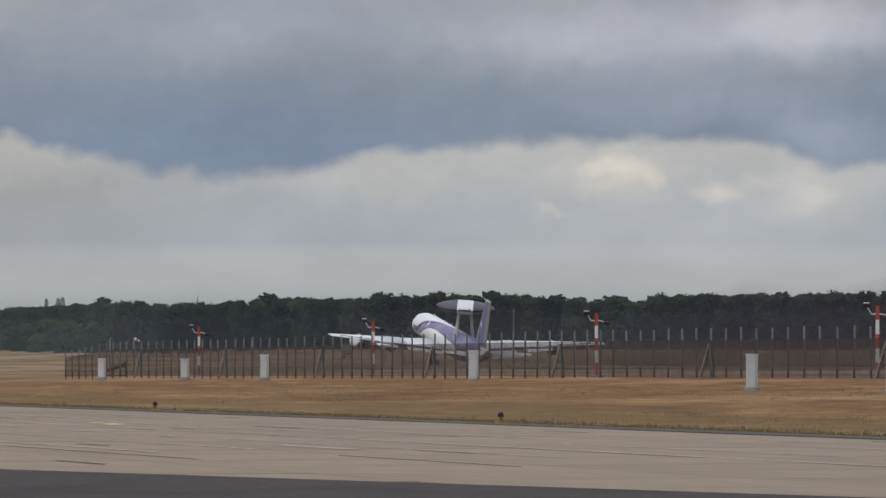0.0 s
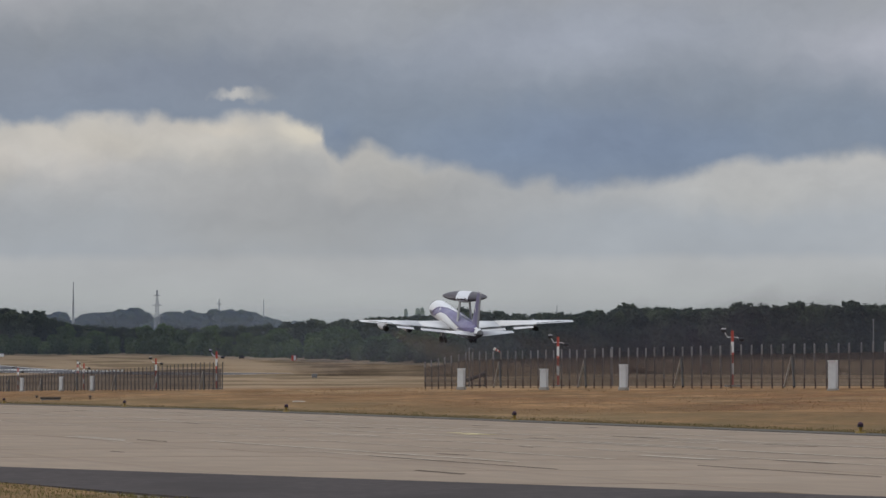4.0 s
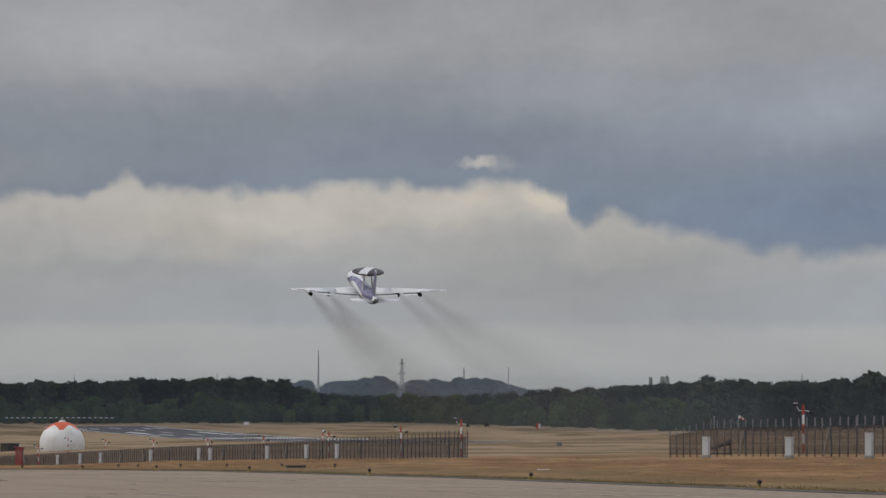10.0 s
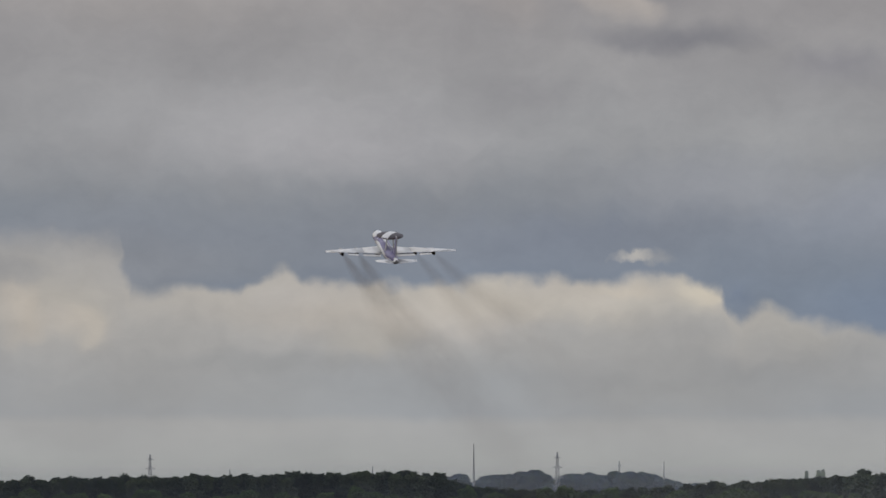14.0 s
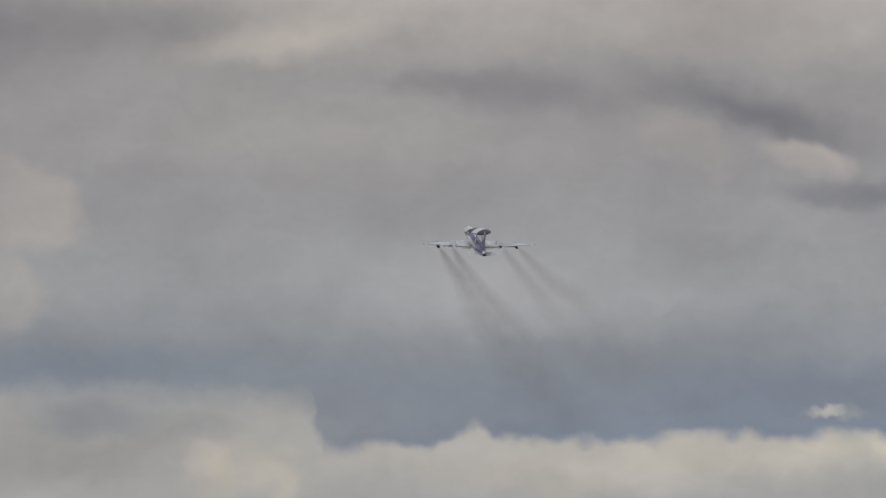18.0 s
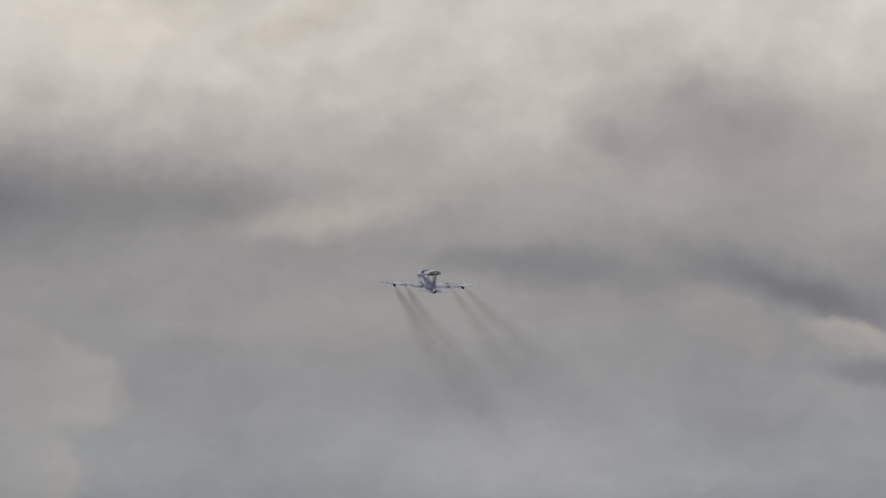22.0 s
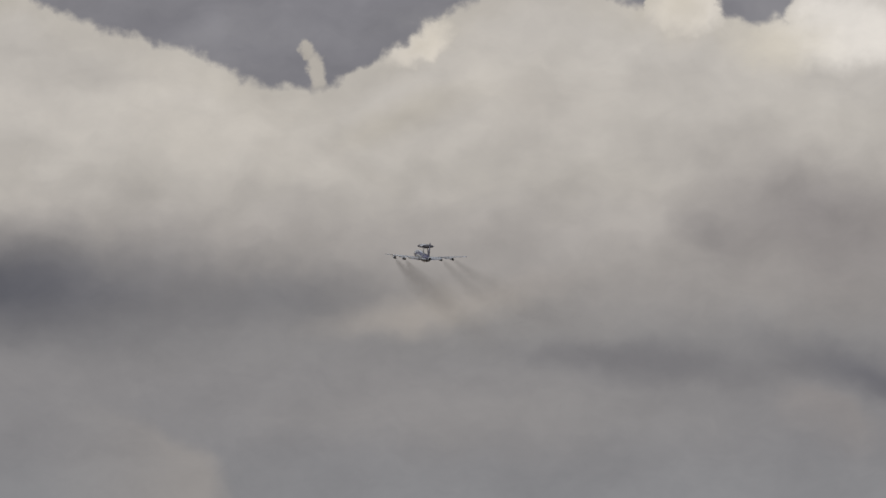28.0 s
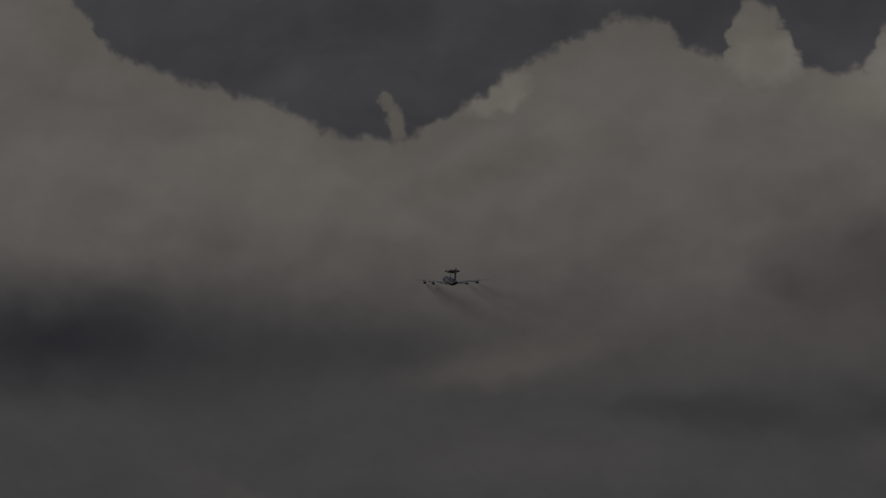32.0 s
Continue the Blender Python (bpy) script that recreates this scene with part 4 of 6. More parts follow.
def lattice(name, right, dist, base, top, foot, arms, label, category, steel=M_LATTICE):
    """A tapering lattice tower: four legs, rungs, crossed braces and crossarms."""
    r = radians(right)
    ob = thing(name, Matrix.Translation((math.sin(r) * dist, math.cos(r) * dist, base)) @ pose(0, 0, 0, 0, 0, 25), label, category)
    tall, w = top - base, lambda k: foot * (1 - k) + 0.12 * foot * k
    for sx, sy in ((1, 1), (1, -1), (-1, 1), (-1, -1)):
        part("leg", cone(B(), (sx * foot, sy * foot, 0), (sx * w(1), sy * w(1), tall), 0.22, 0.16, 5), steel, ob)
    n = 9
    bm = B()
    for i in range(n):
        k0, k1 = i / n, (i + 1) / n
        for sx, sy, tx, ty in ((1, 1, -1, 1), (-1, 1, -1, -1), (-1, -1, 1, -1), (1, -1, 1, 1)):
            cone(bm, (sx * w(k0), sy * w(k0), tall * k0), (tx * w(k1), ty * w(k1), tall * k1), 0.1, 0.1, 4)
            cone(bm, (sx * w(k1), sy * w(k1), tall * k1), (tx * w(k1), ty * w(k1), tall * k1), 0.1, 0.1, 4)
    part("bracing", bm, steel, ob)
    for h, half in arms:
        b2 = B()
        cone(b2, (-half, 0, tall * h), (half, 0, tall * h), 0.2, 0.2, 5)
        cone(b2, (-half, 0, tall * h), (0, 0, tall * h + half * 0.3), 0.13, 0.13, 4)
        cone(b2, (half, 0, tall * h), (0, 0, tall * h + half * 0.3), 0.13, 0.13, 4)
        part("crossarm", b2, steel, ob)


build_far()


def haze(away, levels, thickness, material, label):
    """A thin translucent sheet on an arc round the airfield, added as summer haze; it thins upwards."""
    bm = B()
    lay = bm.verts.layers.float.new("thickness")
    g = []
    for i in range(81):
        deg = -12 + 25 * i / 80
        a, r = radians(deg), away(deg)
        row = []
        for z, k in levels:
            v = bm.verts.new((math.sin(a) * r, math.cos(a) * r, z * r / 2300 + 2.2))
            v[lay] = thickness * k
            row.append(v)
        g.append(row)
    for a, b in zip(g, g[1:]):
        for k in range(len(levels) - 1):
            bm.faces.new((a[k], a[k + 1], b[k + 1], b[k]))
    tagged(part("summer_haze", bm, material, None, "", True), label, "haze", "", "stuff")


haze(lambda deg: float(np.interp(deg, (-1.5, 2.2), (2480, 1640))) - 125, ((-6, 1.0), (8, 1.0), (16, 0.85), (24, 0.5), (32, 0.15), (40, 0.0)), 0.165, M_AIR, "thin bluish sheet added as haze before the woods")
haze(lambda deg: 3850, ((-6, 1.0), (14, 1.0), (19, 0.85), (23, 0.5), (27, 0.12), (30, 0.0)), 0.36, M_FARAIR, "pale bluish sheet added as haze before the far rise")


def poplar(right, dist, top, wide):
    """A slim tall tree far behind the wood."""
    r, rnd = radians(right), random.Random(int(right * 100))
    ob = thing("distant_tree", Matrix.Translation((math.sin(r) * dist, math.cos(r) * dist, 20)), "slim hazy tall tree far behind the wood", "tree")
    part("trunk", cone(B(), (0, 0, -9.6), (0, 0, (top - 20) * 0.8), 0.6, 0.2, 6), M_FARTREE, ob)
    vs, fs = [], []
    for _ in range(420):
        h = rnd.uniform(0.25, 1.0)
        w = wide * math.sin(math.pi * min(0.95, h * 0.85 + 0.1)) ** 0.6 * rnd.uniform(0.2, 1)
        a, i0, k = rnd.uniform(0, 6.3), len(vs), rnd.uniform(0.5, 1.2)
        p = Vector((math.cos(a) * w, math.sin(a) * w, (top - 20) * h))
        for q in (0.3, 1.9, 3.4, 5.0):
            vs.append(p + Vector((math.cos(q + a) * k, rnd.uniform(-0.4, 0.4), math.sin(q + a) * k)))
        fs.append((i0, i0 + 1, i0 + 2, i0 + 3))
    me = bpy.data.meshes.new("crown")
    me.from_pydata(vs, [], fs)
    me.materials.append(M_FARTREE)
    part("crown", me, None, ob)


poplar(1.31, 4200, 47.0, 1.6)
poplar(1.43, 4200, 47.5, 2.3)
poplar(1.475, 4210, 48.0, 2.2)
PYL = ((0.62, 5.0), (0.78, 4.0), (0.92, 2.6))
lattice("radio_mast", -2.07, 4100, 10.4, 66, 0.9, (), "tall thin grey radio mast on the horizon", "mast")
lattice("power_pylon", -1.22, 4000, 10.4, 58.5, 2.6, PYL, "grey lattice power pylon on the horizon", "pylon")
lattice("power_pylon", -5.36, 4000, 10.4, 57, 2.4, PYL, "grey lattice power pylon on the horizon", "pylon")
lattice("power_pylon", -0.59, 4300, 10.4, 56, 1.6, PYL, "faint grey lattice power pylon far on the horizon", "pylon", M_FAINT)
lattice("radio_mast", -4.55, 4300, 10.4, 50, 0.9, (), "short thin grey mast above the trees", "mast")
lattice("radio_mast", -0.137, 4300, 10.4, 56, 0.8, (), "faint thin mast far on the horizon", "mast", M_FAINT)
lattice("radio_mast", -3.1, 4300, 10.4, 52, 0.8, (), "short thin grey mast above the trees", "mast")
lattice("radio_mast", 2.847, 4200, 10.4, 50, 0.8, (), "short thin grey mast above the trees", "mast")


# ---- runway furniture ----
def build_runway_marks():
    def line(d0, d1, s0, s1, label):
        strip("runway_marking", d0, d1, s0, s1, 0.128, M_PAINT, label, "marking", 20, 1, thick=0.004)

    line(245.2, 246.4, 700, 2290, "white painted edge line of the runway")
    line(287.6, 288.8, 700, 2290, "white painted edge line of the runway")
    for i in range(5):
        for sgn in (-1, 1):
            d = 267 + sgn * (4.0 + i * 3.4)
            line(d - 0.7, d + 0.7, 1820, 1885, "white threshold stripe on the runway")
    for s in (1400, 1480, 1560, 1640, 1720, 1960, 2040, 2120, 2200):
        line(266.45, 267.55, s, s + 40, "white centre line stroke on the runway")
    for d in (254, 280):
        line(d - 1.3, d + 1.3, 2010, 2070, "broad white aiming mark on the runway")
        for s in (1660, 1960, 2180):
            for k in (-1, 1):
                line(d + k * 2.4 - 0.6, d + k * 2.4 + 0.6, s, s + 34, "white touchdown stroke on the runway")


def light_bar(d0, d1, s, n, high, label):
    """A row of small white lamps on stakes."""
    ob = thing("light_bar", Matrix.Translation(spot((d0 + d1) / 2, s)) @ pose(0, 0, 0, 0, 0, HEAD), label, "light bar")
    half = (d1 - d0) / 2
    part("rail", box(B(), 0, 0, high, 2 * half, 0.08, 0.06), M_DARKSTEEL, ob)
    for i in range(n):
        x = -half + 2 * half * i / (n - 1)
        bm = cone(B(), (x, 0, high), (x, 0, high + 0.42), 0.28, 0.36, 8)
        lamp = part("lamp", bm, M_WHITE, ob)
        part("stake", cone(B(), (x, 0, -0.2), (x, 0, high), 0.05, 0.05, 6), M_DARKSTEEL, lamp)


def localizer(right, dist, n):
    """A long row of white antenna elements on low posts."""
    r = radians(right)
    x, y = math.sin(r) * dist, math.cos(r) * dist
    z = land(x * CA + y * SA, -x * SA + y * CA)
    ob = thing("antenna_array", Matrix.Translation((x, y, z)) @ pose(0, 0, 0, 0, 0, 4), "long row of white antenna elements on low posts", "antenna array")
    for i in range(n):
        px = (i - (n - 1) / 2) * 2.35
        bm = box(B(), px, 0, 2.6, 1.35, 0.5, 0.34, bevel=0.08)
        part("antenna_element", bm, M_WHITE, ob)
        part("post", cone(B(), (px, 0, 0), (px, 0, 2.4), 0.06, 0.06, 6), M_DARKSTEEL, ob)


build_runway_marks()
light_bar(242, 256, 1680, 15, 0.7, "row of small white approach lights on a low rail")
light_bar(240.5, 254, 1530, 13, 0.7, "row of small white threshold lights on a low rail")
localizer(-4.70, 2390, 20)


# ---- taxiway edge lights ----
def edge_light(p):
    ob = thing("taxiway_light", stand(p), "taxiway edge light with a dark blue lens on a yellow base", "airfield light", "lights along the taxiway")
    bm = cone(B(), (0, 0, 0), (0, 0, 0.07), 0.19, 0.17, 12)
    part("base_plate", bm, M_YELLOW, ob)
    part("stem", cone(B(), (0, 0, 0.07), (0, 0, 0.22), 0.05, 0.07, 10), M_YELLOW, ob)
    part("collar", cone(B(), (0, 0, 0.22), (0, 0, 0.27), 0.11, 0.11, 12), M_DARKSTEEL, ob)
    bm = B()
    prof = ((0.10, 0.27), (0.105, 0.31), (0.09, 0.35), (0.05, 0.385), (0.01, 0.40))
    rings(bm, [[(r * math.cos(a * math.pi / 6), r * math.sin(a * math.pi / 6), z) for a in range(12)] for r, z in prof])
    part("lens", bm, M_BLUELENS, ob, "dark blue glass lens", True)
    return ob


first = None
for i in range(9):
    p = spot(56.0, 184.0 + 50.8 * (i - 1), 0.03)
    if first is None:
        first = edge_light(p)
    else:
        copy_thing(first, stand(p))


def marker_box(right, d, w, h, material, label):
    """A box-shaped marker on the grass, a tall one on two stub legs."""
    ob = thing("marker_board", stand(sight(right, d), 5), label, "marker board")
    legs = h > 0.2
    part("board", box(B(), 0, 0, (0.2 if legs else 0.0) + h / 2, w, 0.25, h, bevel=0.03 if legs else 0.01), material, ob)
    if legs:
        for sx in (-1, 1):
            part("leg", box(B(), sx * w * 0.35, 0, 0.06, 0.06, 0.06, 0.4), M_STEEL, ob)
    else:
        part("footing", box(B(), 0, 0, -0.04, w * 0.9, 0.2, 0.12), M_STEEL, ob)
    return ob


def stake(right, d):
    ob = thing("grass_marker", stand(sight(right, d)), "short dark marker post in the dry grass", "marker post", "markers in the grass")
    part("post", cone(B(), (0, 0, -0.1), (0, 0, 0.10), 0.09, 0.08, 8), M_RUST, ob)
    part("cap", cone(B(), (0, 0, 0.10), (0, 0, 0.19), 0.14, 0.10, 8), M_DARKSTEEL, ob)


for right in (-3.47, -2.44, -1.90, -3.9, -4.1, -3.0):
    stake(right, 68)
marker_box(-2.30, 66, 1.6, 0.12, M_DARKSTEEL, "low dark drain grating frame in the grass")
marker_box(0.22, 66, 0.7, 0.08, M_PAINT, "low white slab lying in the dry grass")
marker_box(0.38, 185, 0.90, 0.62, M_STEEL, "dark grey electrical box in the open grass")
board = marker_box(0.17, 379, 1.7, 1.9, M_RED, "red and white marker board far out on the field")
part("white_panel", box(B(), 0.3, -0.14, 1.15, 0.75, 0.05, 1.7), M_WHITE, board, "white half of the board")
marker_box(-2.80, 330, 2.2, 1.2, M_WHITE, "white marker board far out on the field")


def far_car(right, d):
    ob = thing("car", stand(sight(right, d), 80), "dark car far off on the airfield before the wood", "car")
    body = rings(B(), [[(x, -y, 0.28), (x, -y, 0.8), (x, y, 0.8), (x, y, 0.28)] for x, y in ((-2.15, 0.7), (-1.95, 0.86), (1.8, 0.86), (2.15, 0.68))])
    part("body", body, M_BLACK, ob)
    part("cabin", rings(B(), [[(-1.7, -0.75, 0.8), (1.0, -0.75, 0.8), (1.0, 0.75, 0.8), (-1.7, 0.75, 0.8)], [(-1.2, -0.6, 1.42), (0.3, -0.6, 1.42), (0.3, 0.6, 1.42), (-1.2, 0.6, 1.42)]]), M_GLASS, ob)
    for x in (-1.3, 1.35):
        for y in (-0.8, 0.8):
            part("wheel", cone(B(), (x, y - 0.1, 0.32), (x, y + 0.1, 0.32), 0.32, 0.32, 14), M_TYRE, ob)


far_car(-0.36, 385)


def build_trailer():
    """A parked equipment trailer beyond the runway, and a red box before it."""
    ob = thing("equipment_trailer", stand(sight(4.37, 365), 75), "grey-green equipment trailer parked beyond the runway", "trailer")
    part("body", box(B(), 0, 0, 1.75, 5.8, 2.3, 2.1, bevel=0.06), M_SHELTER, ob)
    part("roof", box(B(), 0, 0, 2.84, 5.9, 2.4, 0.1, bevel=0.03), M_STEEL, ob)
    part("chassis", box(B(), 0, 0, 0.62, 5.4, 1.6, 0.18), M_DARKSTEEL, ob)
    for x in (-1.8, 1.8):
        for y in (-0.95, 0.95):
            part("wheel", cone(B(), (x, y - 0.14, 0.42), (x, y + 0.14, 0.42), 0.42, 0.42, 14), M_TYRE, ob)
    red = thing("red_box", stand(sight(4.33, 352), 75), "low red equipment box on the grass by the runway", "equipment box")
    part("body", box(B(), 0, 0, 0.4, 1.5, 0.9, 0.8, bevel=0.04), M_RED, red)
    part("lid", box(B(), 0, 0, 0.84, 1.6, 1.0, 0.08, bevel=0.02), M_WHITE, red)


build_trailer()


# ---- fences ----
def fence(name, d, s0, s1, step, high, low_end, label, net, net_material):
    mid = spot(d, (s0 + s1) / 2)
    ob = thing(name, stand(mid), label, "fence")
    inv = ob.matrix_basis.inverted()
    post = box(B(), 0, 0, high / 2 + 0.25, 0.088, 0.088, high - 0.5, bevel=0.012)
    cone(post, (0, 0, high - 0.02), (0, 0, high + 0.06), 0.06, 0.02, 4)
    clean = set(post.faces)
    box(post, 0, 0, 0.1, 0.094, 0.094, 0.8, bevel=0.012)
    for f in post.faces:
        f.material_index = 0 if f in clean else 1
    me = mesh_of("post", post, [M_POST, M_RUST] if low_end else [M_FARPOST, M_FARPOST])
    n = int((s1 - s0) / step)
    rnd = random.Random(3)
    tops = []
    for i in range(n + 1):
        s = s0 + i * step
        p = spot(d, s)
        far = n - i if low_end else 99
        k = 1.0 if far > 5 else 0.76 + 0.04 * far
        if not low_end:
            k = float(np.interp(s, (500, 525, 560, 640, 1000), (1.05, 1.02, 0.90, 0.77, 0.80)))
        o = part("post", me, None, ob, at=inv @ Matrix.Translation(p) @ pose(0, 0, 0, rnd.gauss(0, 0.5), rnd.gauss(0, 0.7), HEAD))
        o.scale = (1, 1, k * rnd.uniform(0.985, 1.015))
        tops.append((p, k * high))
    for h in (0.3, 0.6):
        bm = B()
        for (p, a), (q, b) in zip(tops, tops[1:]):
            cone(bm, inv @ (p + Vector((0, 0, a * h))), inv @ (q + Vector((0, 0, b * h))), 0.005, 0.005, 3)
        part("wire", bm, M_WIRE, ob)
    if net:
        bm, row = B(), []
        for p, a in tops:
            row.append((bm.verts.new(inv @ (p + Vector((0, 0, 0.02)))), bm.verts.new(inv @ (p + Vector((0, 0, a * net(p)))))))
        for a, b in zip(row, row[1:]):
            bm.faces.new((a[0], b[0], b[1], a[1]))
        o = part("netting", bm, net_material, ob, "dark weathered wire netting")
        o.location.x -= 0.075
    # pairs of slanting struts at every tenth post
    for i in range(0 if low_end else 4, n, 11):
        p, a = tops[i]
        for sgn, m in ((-1, M_DARKSTEEL), (1, M_STRUT)):
            foot = spot(d - 0.25, s0 + i * step + sgn * 1.05)
            bm = cone(B(), inv @ foot, inv @ (p + Vector((-0.1 * CA, -0.1 * SA, a * 0.72))), 0.075, 0.06, 6)
            part("strut", bm, m, ob, "slanting brace")
    return ob


fence("boundary_fence", 94, 196, 424, 2.3, 2.5, True, "grey concrete fence posts with slanting braces and thin wire netting", lambda p: 0.78, M_THINNET)
fence("boundary_fence", 94, 510, 1010, 2.3, 2.4, False, "long post fence with dark wire netting", lambda p: float(np.interp(p.y, (500, 560, 640), (0.72, 0.84, 0.97))), M_NET)


# ---- cabinets ----
def cabinet(right, d, high, w=0.62):
    ob = thing("control_cabinet", stand(sight(right, d), 62), "pale grey upright control cabinet on a cement plinth", "cabinet", "cabinets along the fence")
    dp = w * 0.68
    part("plinth", box(B(), 0, 0, 0.0, w + 0.12, dp + 0.12, 0.2, bevel=0.02), M_PLINTH, ob)
    part("body", box(B(), 0, 0, 0.1 + high / 2, w, dp, high, bevel=0.02), M_CABINET, ob)
    part("roof", box(B(), 0, 0, 0.1 + high + 0.02, w + 0.06, dp + 0.08, 0.05, bevel=0.015), M_CABINET, ob)
    dr = part("door", box(B(), 0, -dp / 2 - 0.012, 0.1 + high * 0.52, w * 0.9, 0.02, high * 0.88, bevel=0.006), M_CABDOOR, ob)
    part("handle", box(B(), w * 0.33, -dp / 2 - 0.035, 0.1 + high * 0.55, 0.03, 0.03, 0.14), M_DARKSTEEL, dr)


for right, h in ((1.874, 1.27), (2.715, 1.18), (3.525, 1.40), (5.65, 1.50), (8.48, 1.42), (9.9, 1.5)):
    cabinet(right, {5.65: 88.5, 8.48: 83.0, 9.9: 83.0}.get(right, 89.5), h)
for x in (-164, -36, 4, 40, 128, 213, 233, 334, 403, 457):
    cabinet((x - 784) / 173.86, 92.2, 1.36, 0.47)


# ---- approach-light masts ----
def light_mast(p, high, label="red and white banded mast with two lamps on short arms"):
    ob = thing("light_mast", stand(p, -6), label, "light mast", "banded light masts")
    part("footing", box(B(), 0, 0, 0.02, 0.9, 0.9, 0.12, bevel=0.02), M_PLINTH, ob)
    n = 5
    for i in range(n):
        z0, z1 = 0.08 + (high - 0.08) * i / n, 0.08 + (high - 0.08) * (i + 1) / n
        part("red_band" if i % 2 == 0 else "white_band", cone(B(), (0, 0, z0), (0, 0, z1), 0.095, 0.095, 10), M_RED if i % 2 == 0 else M_WHITE, ob)
    za = high - 0.4
    for sgn, m, tilt in ((-1, M_WHITE, 0.30), (1, M_BLACK, -0.12)):
        bm = cone(B(), (0, 0, za), (sgn * 0.30, 0, za - 0.04), 0.03, 0.026, 6)
        cone(bm, (sgn * 0.30, 0, za - 0.04), (sgn * 0.50, 0, za + tilt), 0.026, 0.026, 6)
        arm = part("arm", bm, M_WHITE, ob)
        c = Vector((sgn * 0.58, 0, za + tilt * 1.4))
        bm = B()
        rings(bm, [[c + Vector((y, r * math.cos(a * math.pi / 5), r * math.sin(a * math.pi / 5))) for a in range(10)]
                   for y, r in ((-0.17, 0.06), (-0.14, 0.10), (0.04, 0.125), (0.14, 0.13), (0.17, 0.11))])
        part("lamp", bm, M_BLACK, arm, "", True)
        if sgn < 0:
            part("hood", box(B(), c.x, 0, c.z + 0.11, 0.28, 0.22, 0.06, bevel=0.02), M_WHITE, arm)
    return ob


for x in (1281, 1589, 1984, 2480):
    light_mast(sight((x - 784) / 173.86, 100), 3.65)
for x, d, h in ((677, 97, 3.6), (570, 100, 3.2), (443, 102, 3.0), (327, 108, 2.9), (229, 112, 2.9), (133, 116, 3.0), (49, 118, 3.0)):
    light_mast(sight((x - 784) / 173.86, d), h)
light_mast(sight(-4.61, 121), 3.0)
light_mast(sight((-70 - 784) / 173.86, 92), 3.2, "red and white banded mast beside the radome")


def cross_sign(right, d):
    """A post with stacked red and white bars."""
    ob = thing("banded_sign", stand(sight(right, d), 70), "post with stacked red and white striped boards", "sign")
    part("post", cone(B(), (0, 0, 0), (0, 0, 3.4), 0.05, 0.05, 6), M_STEEL, ob)
    for i in range(4):
        part("board", box(B(), 0, -0.07, 2.0 + i * 0.36, 1.0, 0.05, 0.26, bevel=0.01), M_RED if i % 2 == 0 else M_WHITE, ob)


cross_sign(-2.03, 100)


# ---- radome and its yard ----
def build_radome():
    p = sight(-4.67, 128)
    R = 4.65
    ob = thing("radome", Matrix.Translation(p) @ pose(0, 0, 0, 0, 0, 20), "white radome dome with an orange crown on a low base", "radome")
    part("base_ring", cone(B(), (0, 0, -0.9), (0, 0, 0.2), R * 0.88, R * 0.88, 32), M_PLINTH, ob)
    bm = B()
    bmesh.ops.create_icosphere(bm, subdivisions=4, radius=R, matrix=Matrix.Translation((0, 0, 1.25)))
    bmesh.ops.delete(bm, geom=[v for v in bm.verts if v.co.z < -0.7], context="VERTS")
    capf = []
    for f in bm.faces:
        c = f.calc_center_median() - Vector((0, 0, 1.25))
        lat = math.degrees(math.asin(c.z / c.length))
        lon = math.degrees(math.atan2(c.y, c.x))
        if lat > 50 + 9 * math.cos(math.radians(lon * 5)):
            capf.append(f)
    for f in capf:
        f.material_index = 1
    part("dome", bm, [M_RADOME, M_ORANGE], ob, "white panelled shell with an orange crown", True)
    part("crown_cap", cone(B(), (0, 0, R + 1.2), (0, 0, R + 1.5), 0.75, 0.5, 16), M_RADOME, ob)
    part("finial", cone(B(), (0, 0, R + 1.5), (0, 0, R + 1.8), 0.3, 0.12, 10), M_PLINTH, ob)
    q = sight(-5.20, 124)
    hut = thing("equipment_hut", stand(q, 40), "low dark equipment hut with a pale end wall", "hut")
    part("wall", box(B(), 0, 0, 0.7, 3.4, 2.4, 1.8, bevel=0.03), M_DARKSTEEL, hut)
    part("roof", box(B(), 0, 0, 1.66, 3.7, 2.7, 0.12, bevel=0.02), M_STEEL, hut)
    part("end_panel", box(B(), 1.9, -0.2, 0.6, 0.5, 2.0, 1.7, bevel=0.02), M_CABINET, hut)
    q = sight(-5.10, 89)
    red = thing("red_cabin", stand(q, 65), "tall red equipment box with a pale lid", "equipment box")
    part("body", box(B(), 0, 0, 1.45, 1.25, 1.0, 2.7, bevel=0.03), M_DULLRED, red)
    part("lid", box(B(), 0, 0, 2.85, 1.5, 1.2, 0.16, bevel=0.03), M_DULLRED, red)
    part("pale_panel", box(B(), 0.25, -0.52, 1.5, 0.4, 0.03, 1.9, bevel=0.01), M_PLINTH, red)
    for sx in (-1, 1):
        part("leg", box(B(), sx * 0.5, 0, 0.1, 0.12, 0.12, 0.5), M_STEEL, red)


build_radome()


# ---- small things inside the fence ----
def build_windsock():
    p = sight(2.205, 140)
    ob = thing("windsock", Matrix.Translation(p) @ pose(0, 0, 0, 0, 0, 10), "red and white windsock on a thin pole", "windsock")
    part("pole", cone(B(), (0, 0, 0), (0, 0, 3.9), 0.05, 0.035, 8), M_STEEL, ob)
    a = Vector((0, 0, 3.82))
    way = Vector((0.86, 0.1, -0.42))
    for i in range(4):
        p0, p1 = a + way * 0.2 * i, a + way * 0.2 * (i + 1)
        part("sock_band", cone(B(), p0, p1, 0.17 - 0.024 * i, 0.17 - 0.024 * (i + 1), 10), M_RED if i % 2 else M_WHITE, ob)


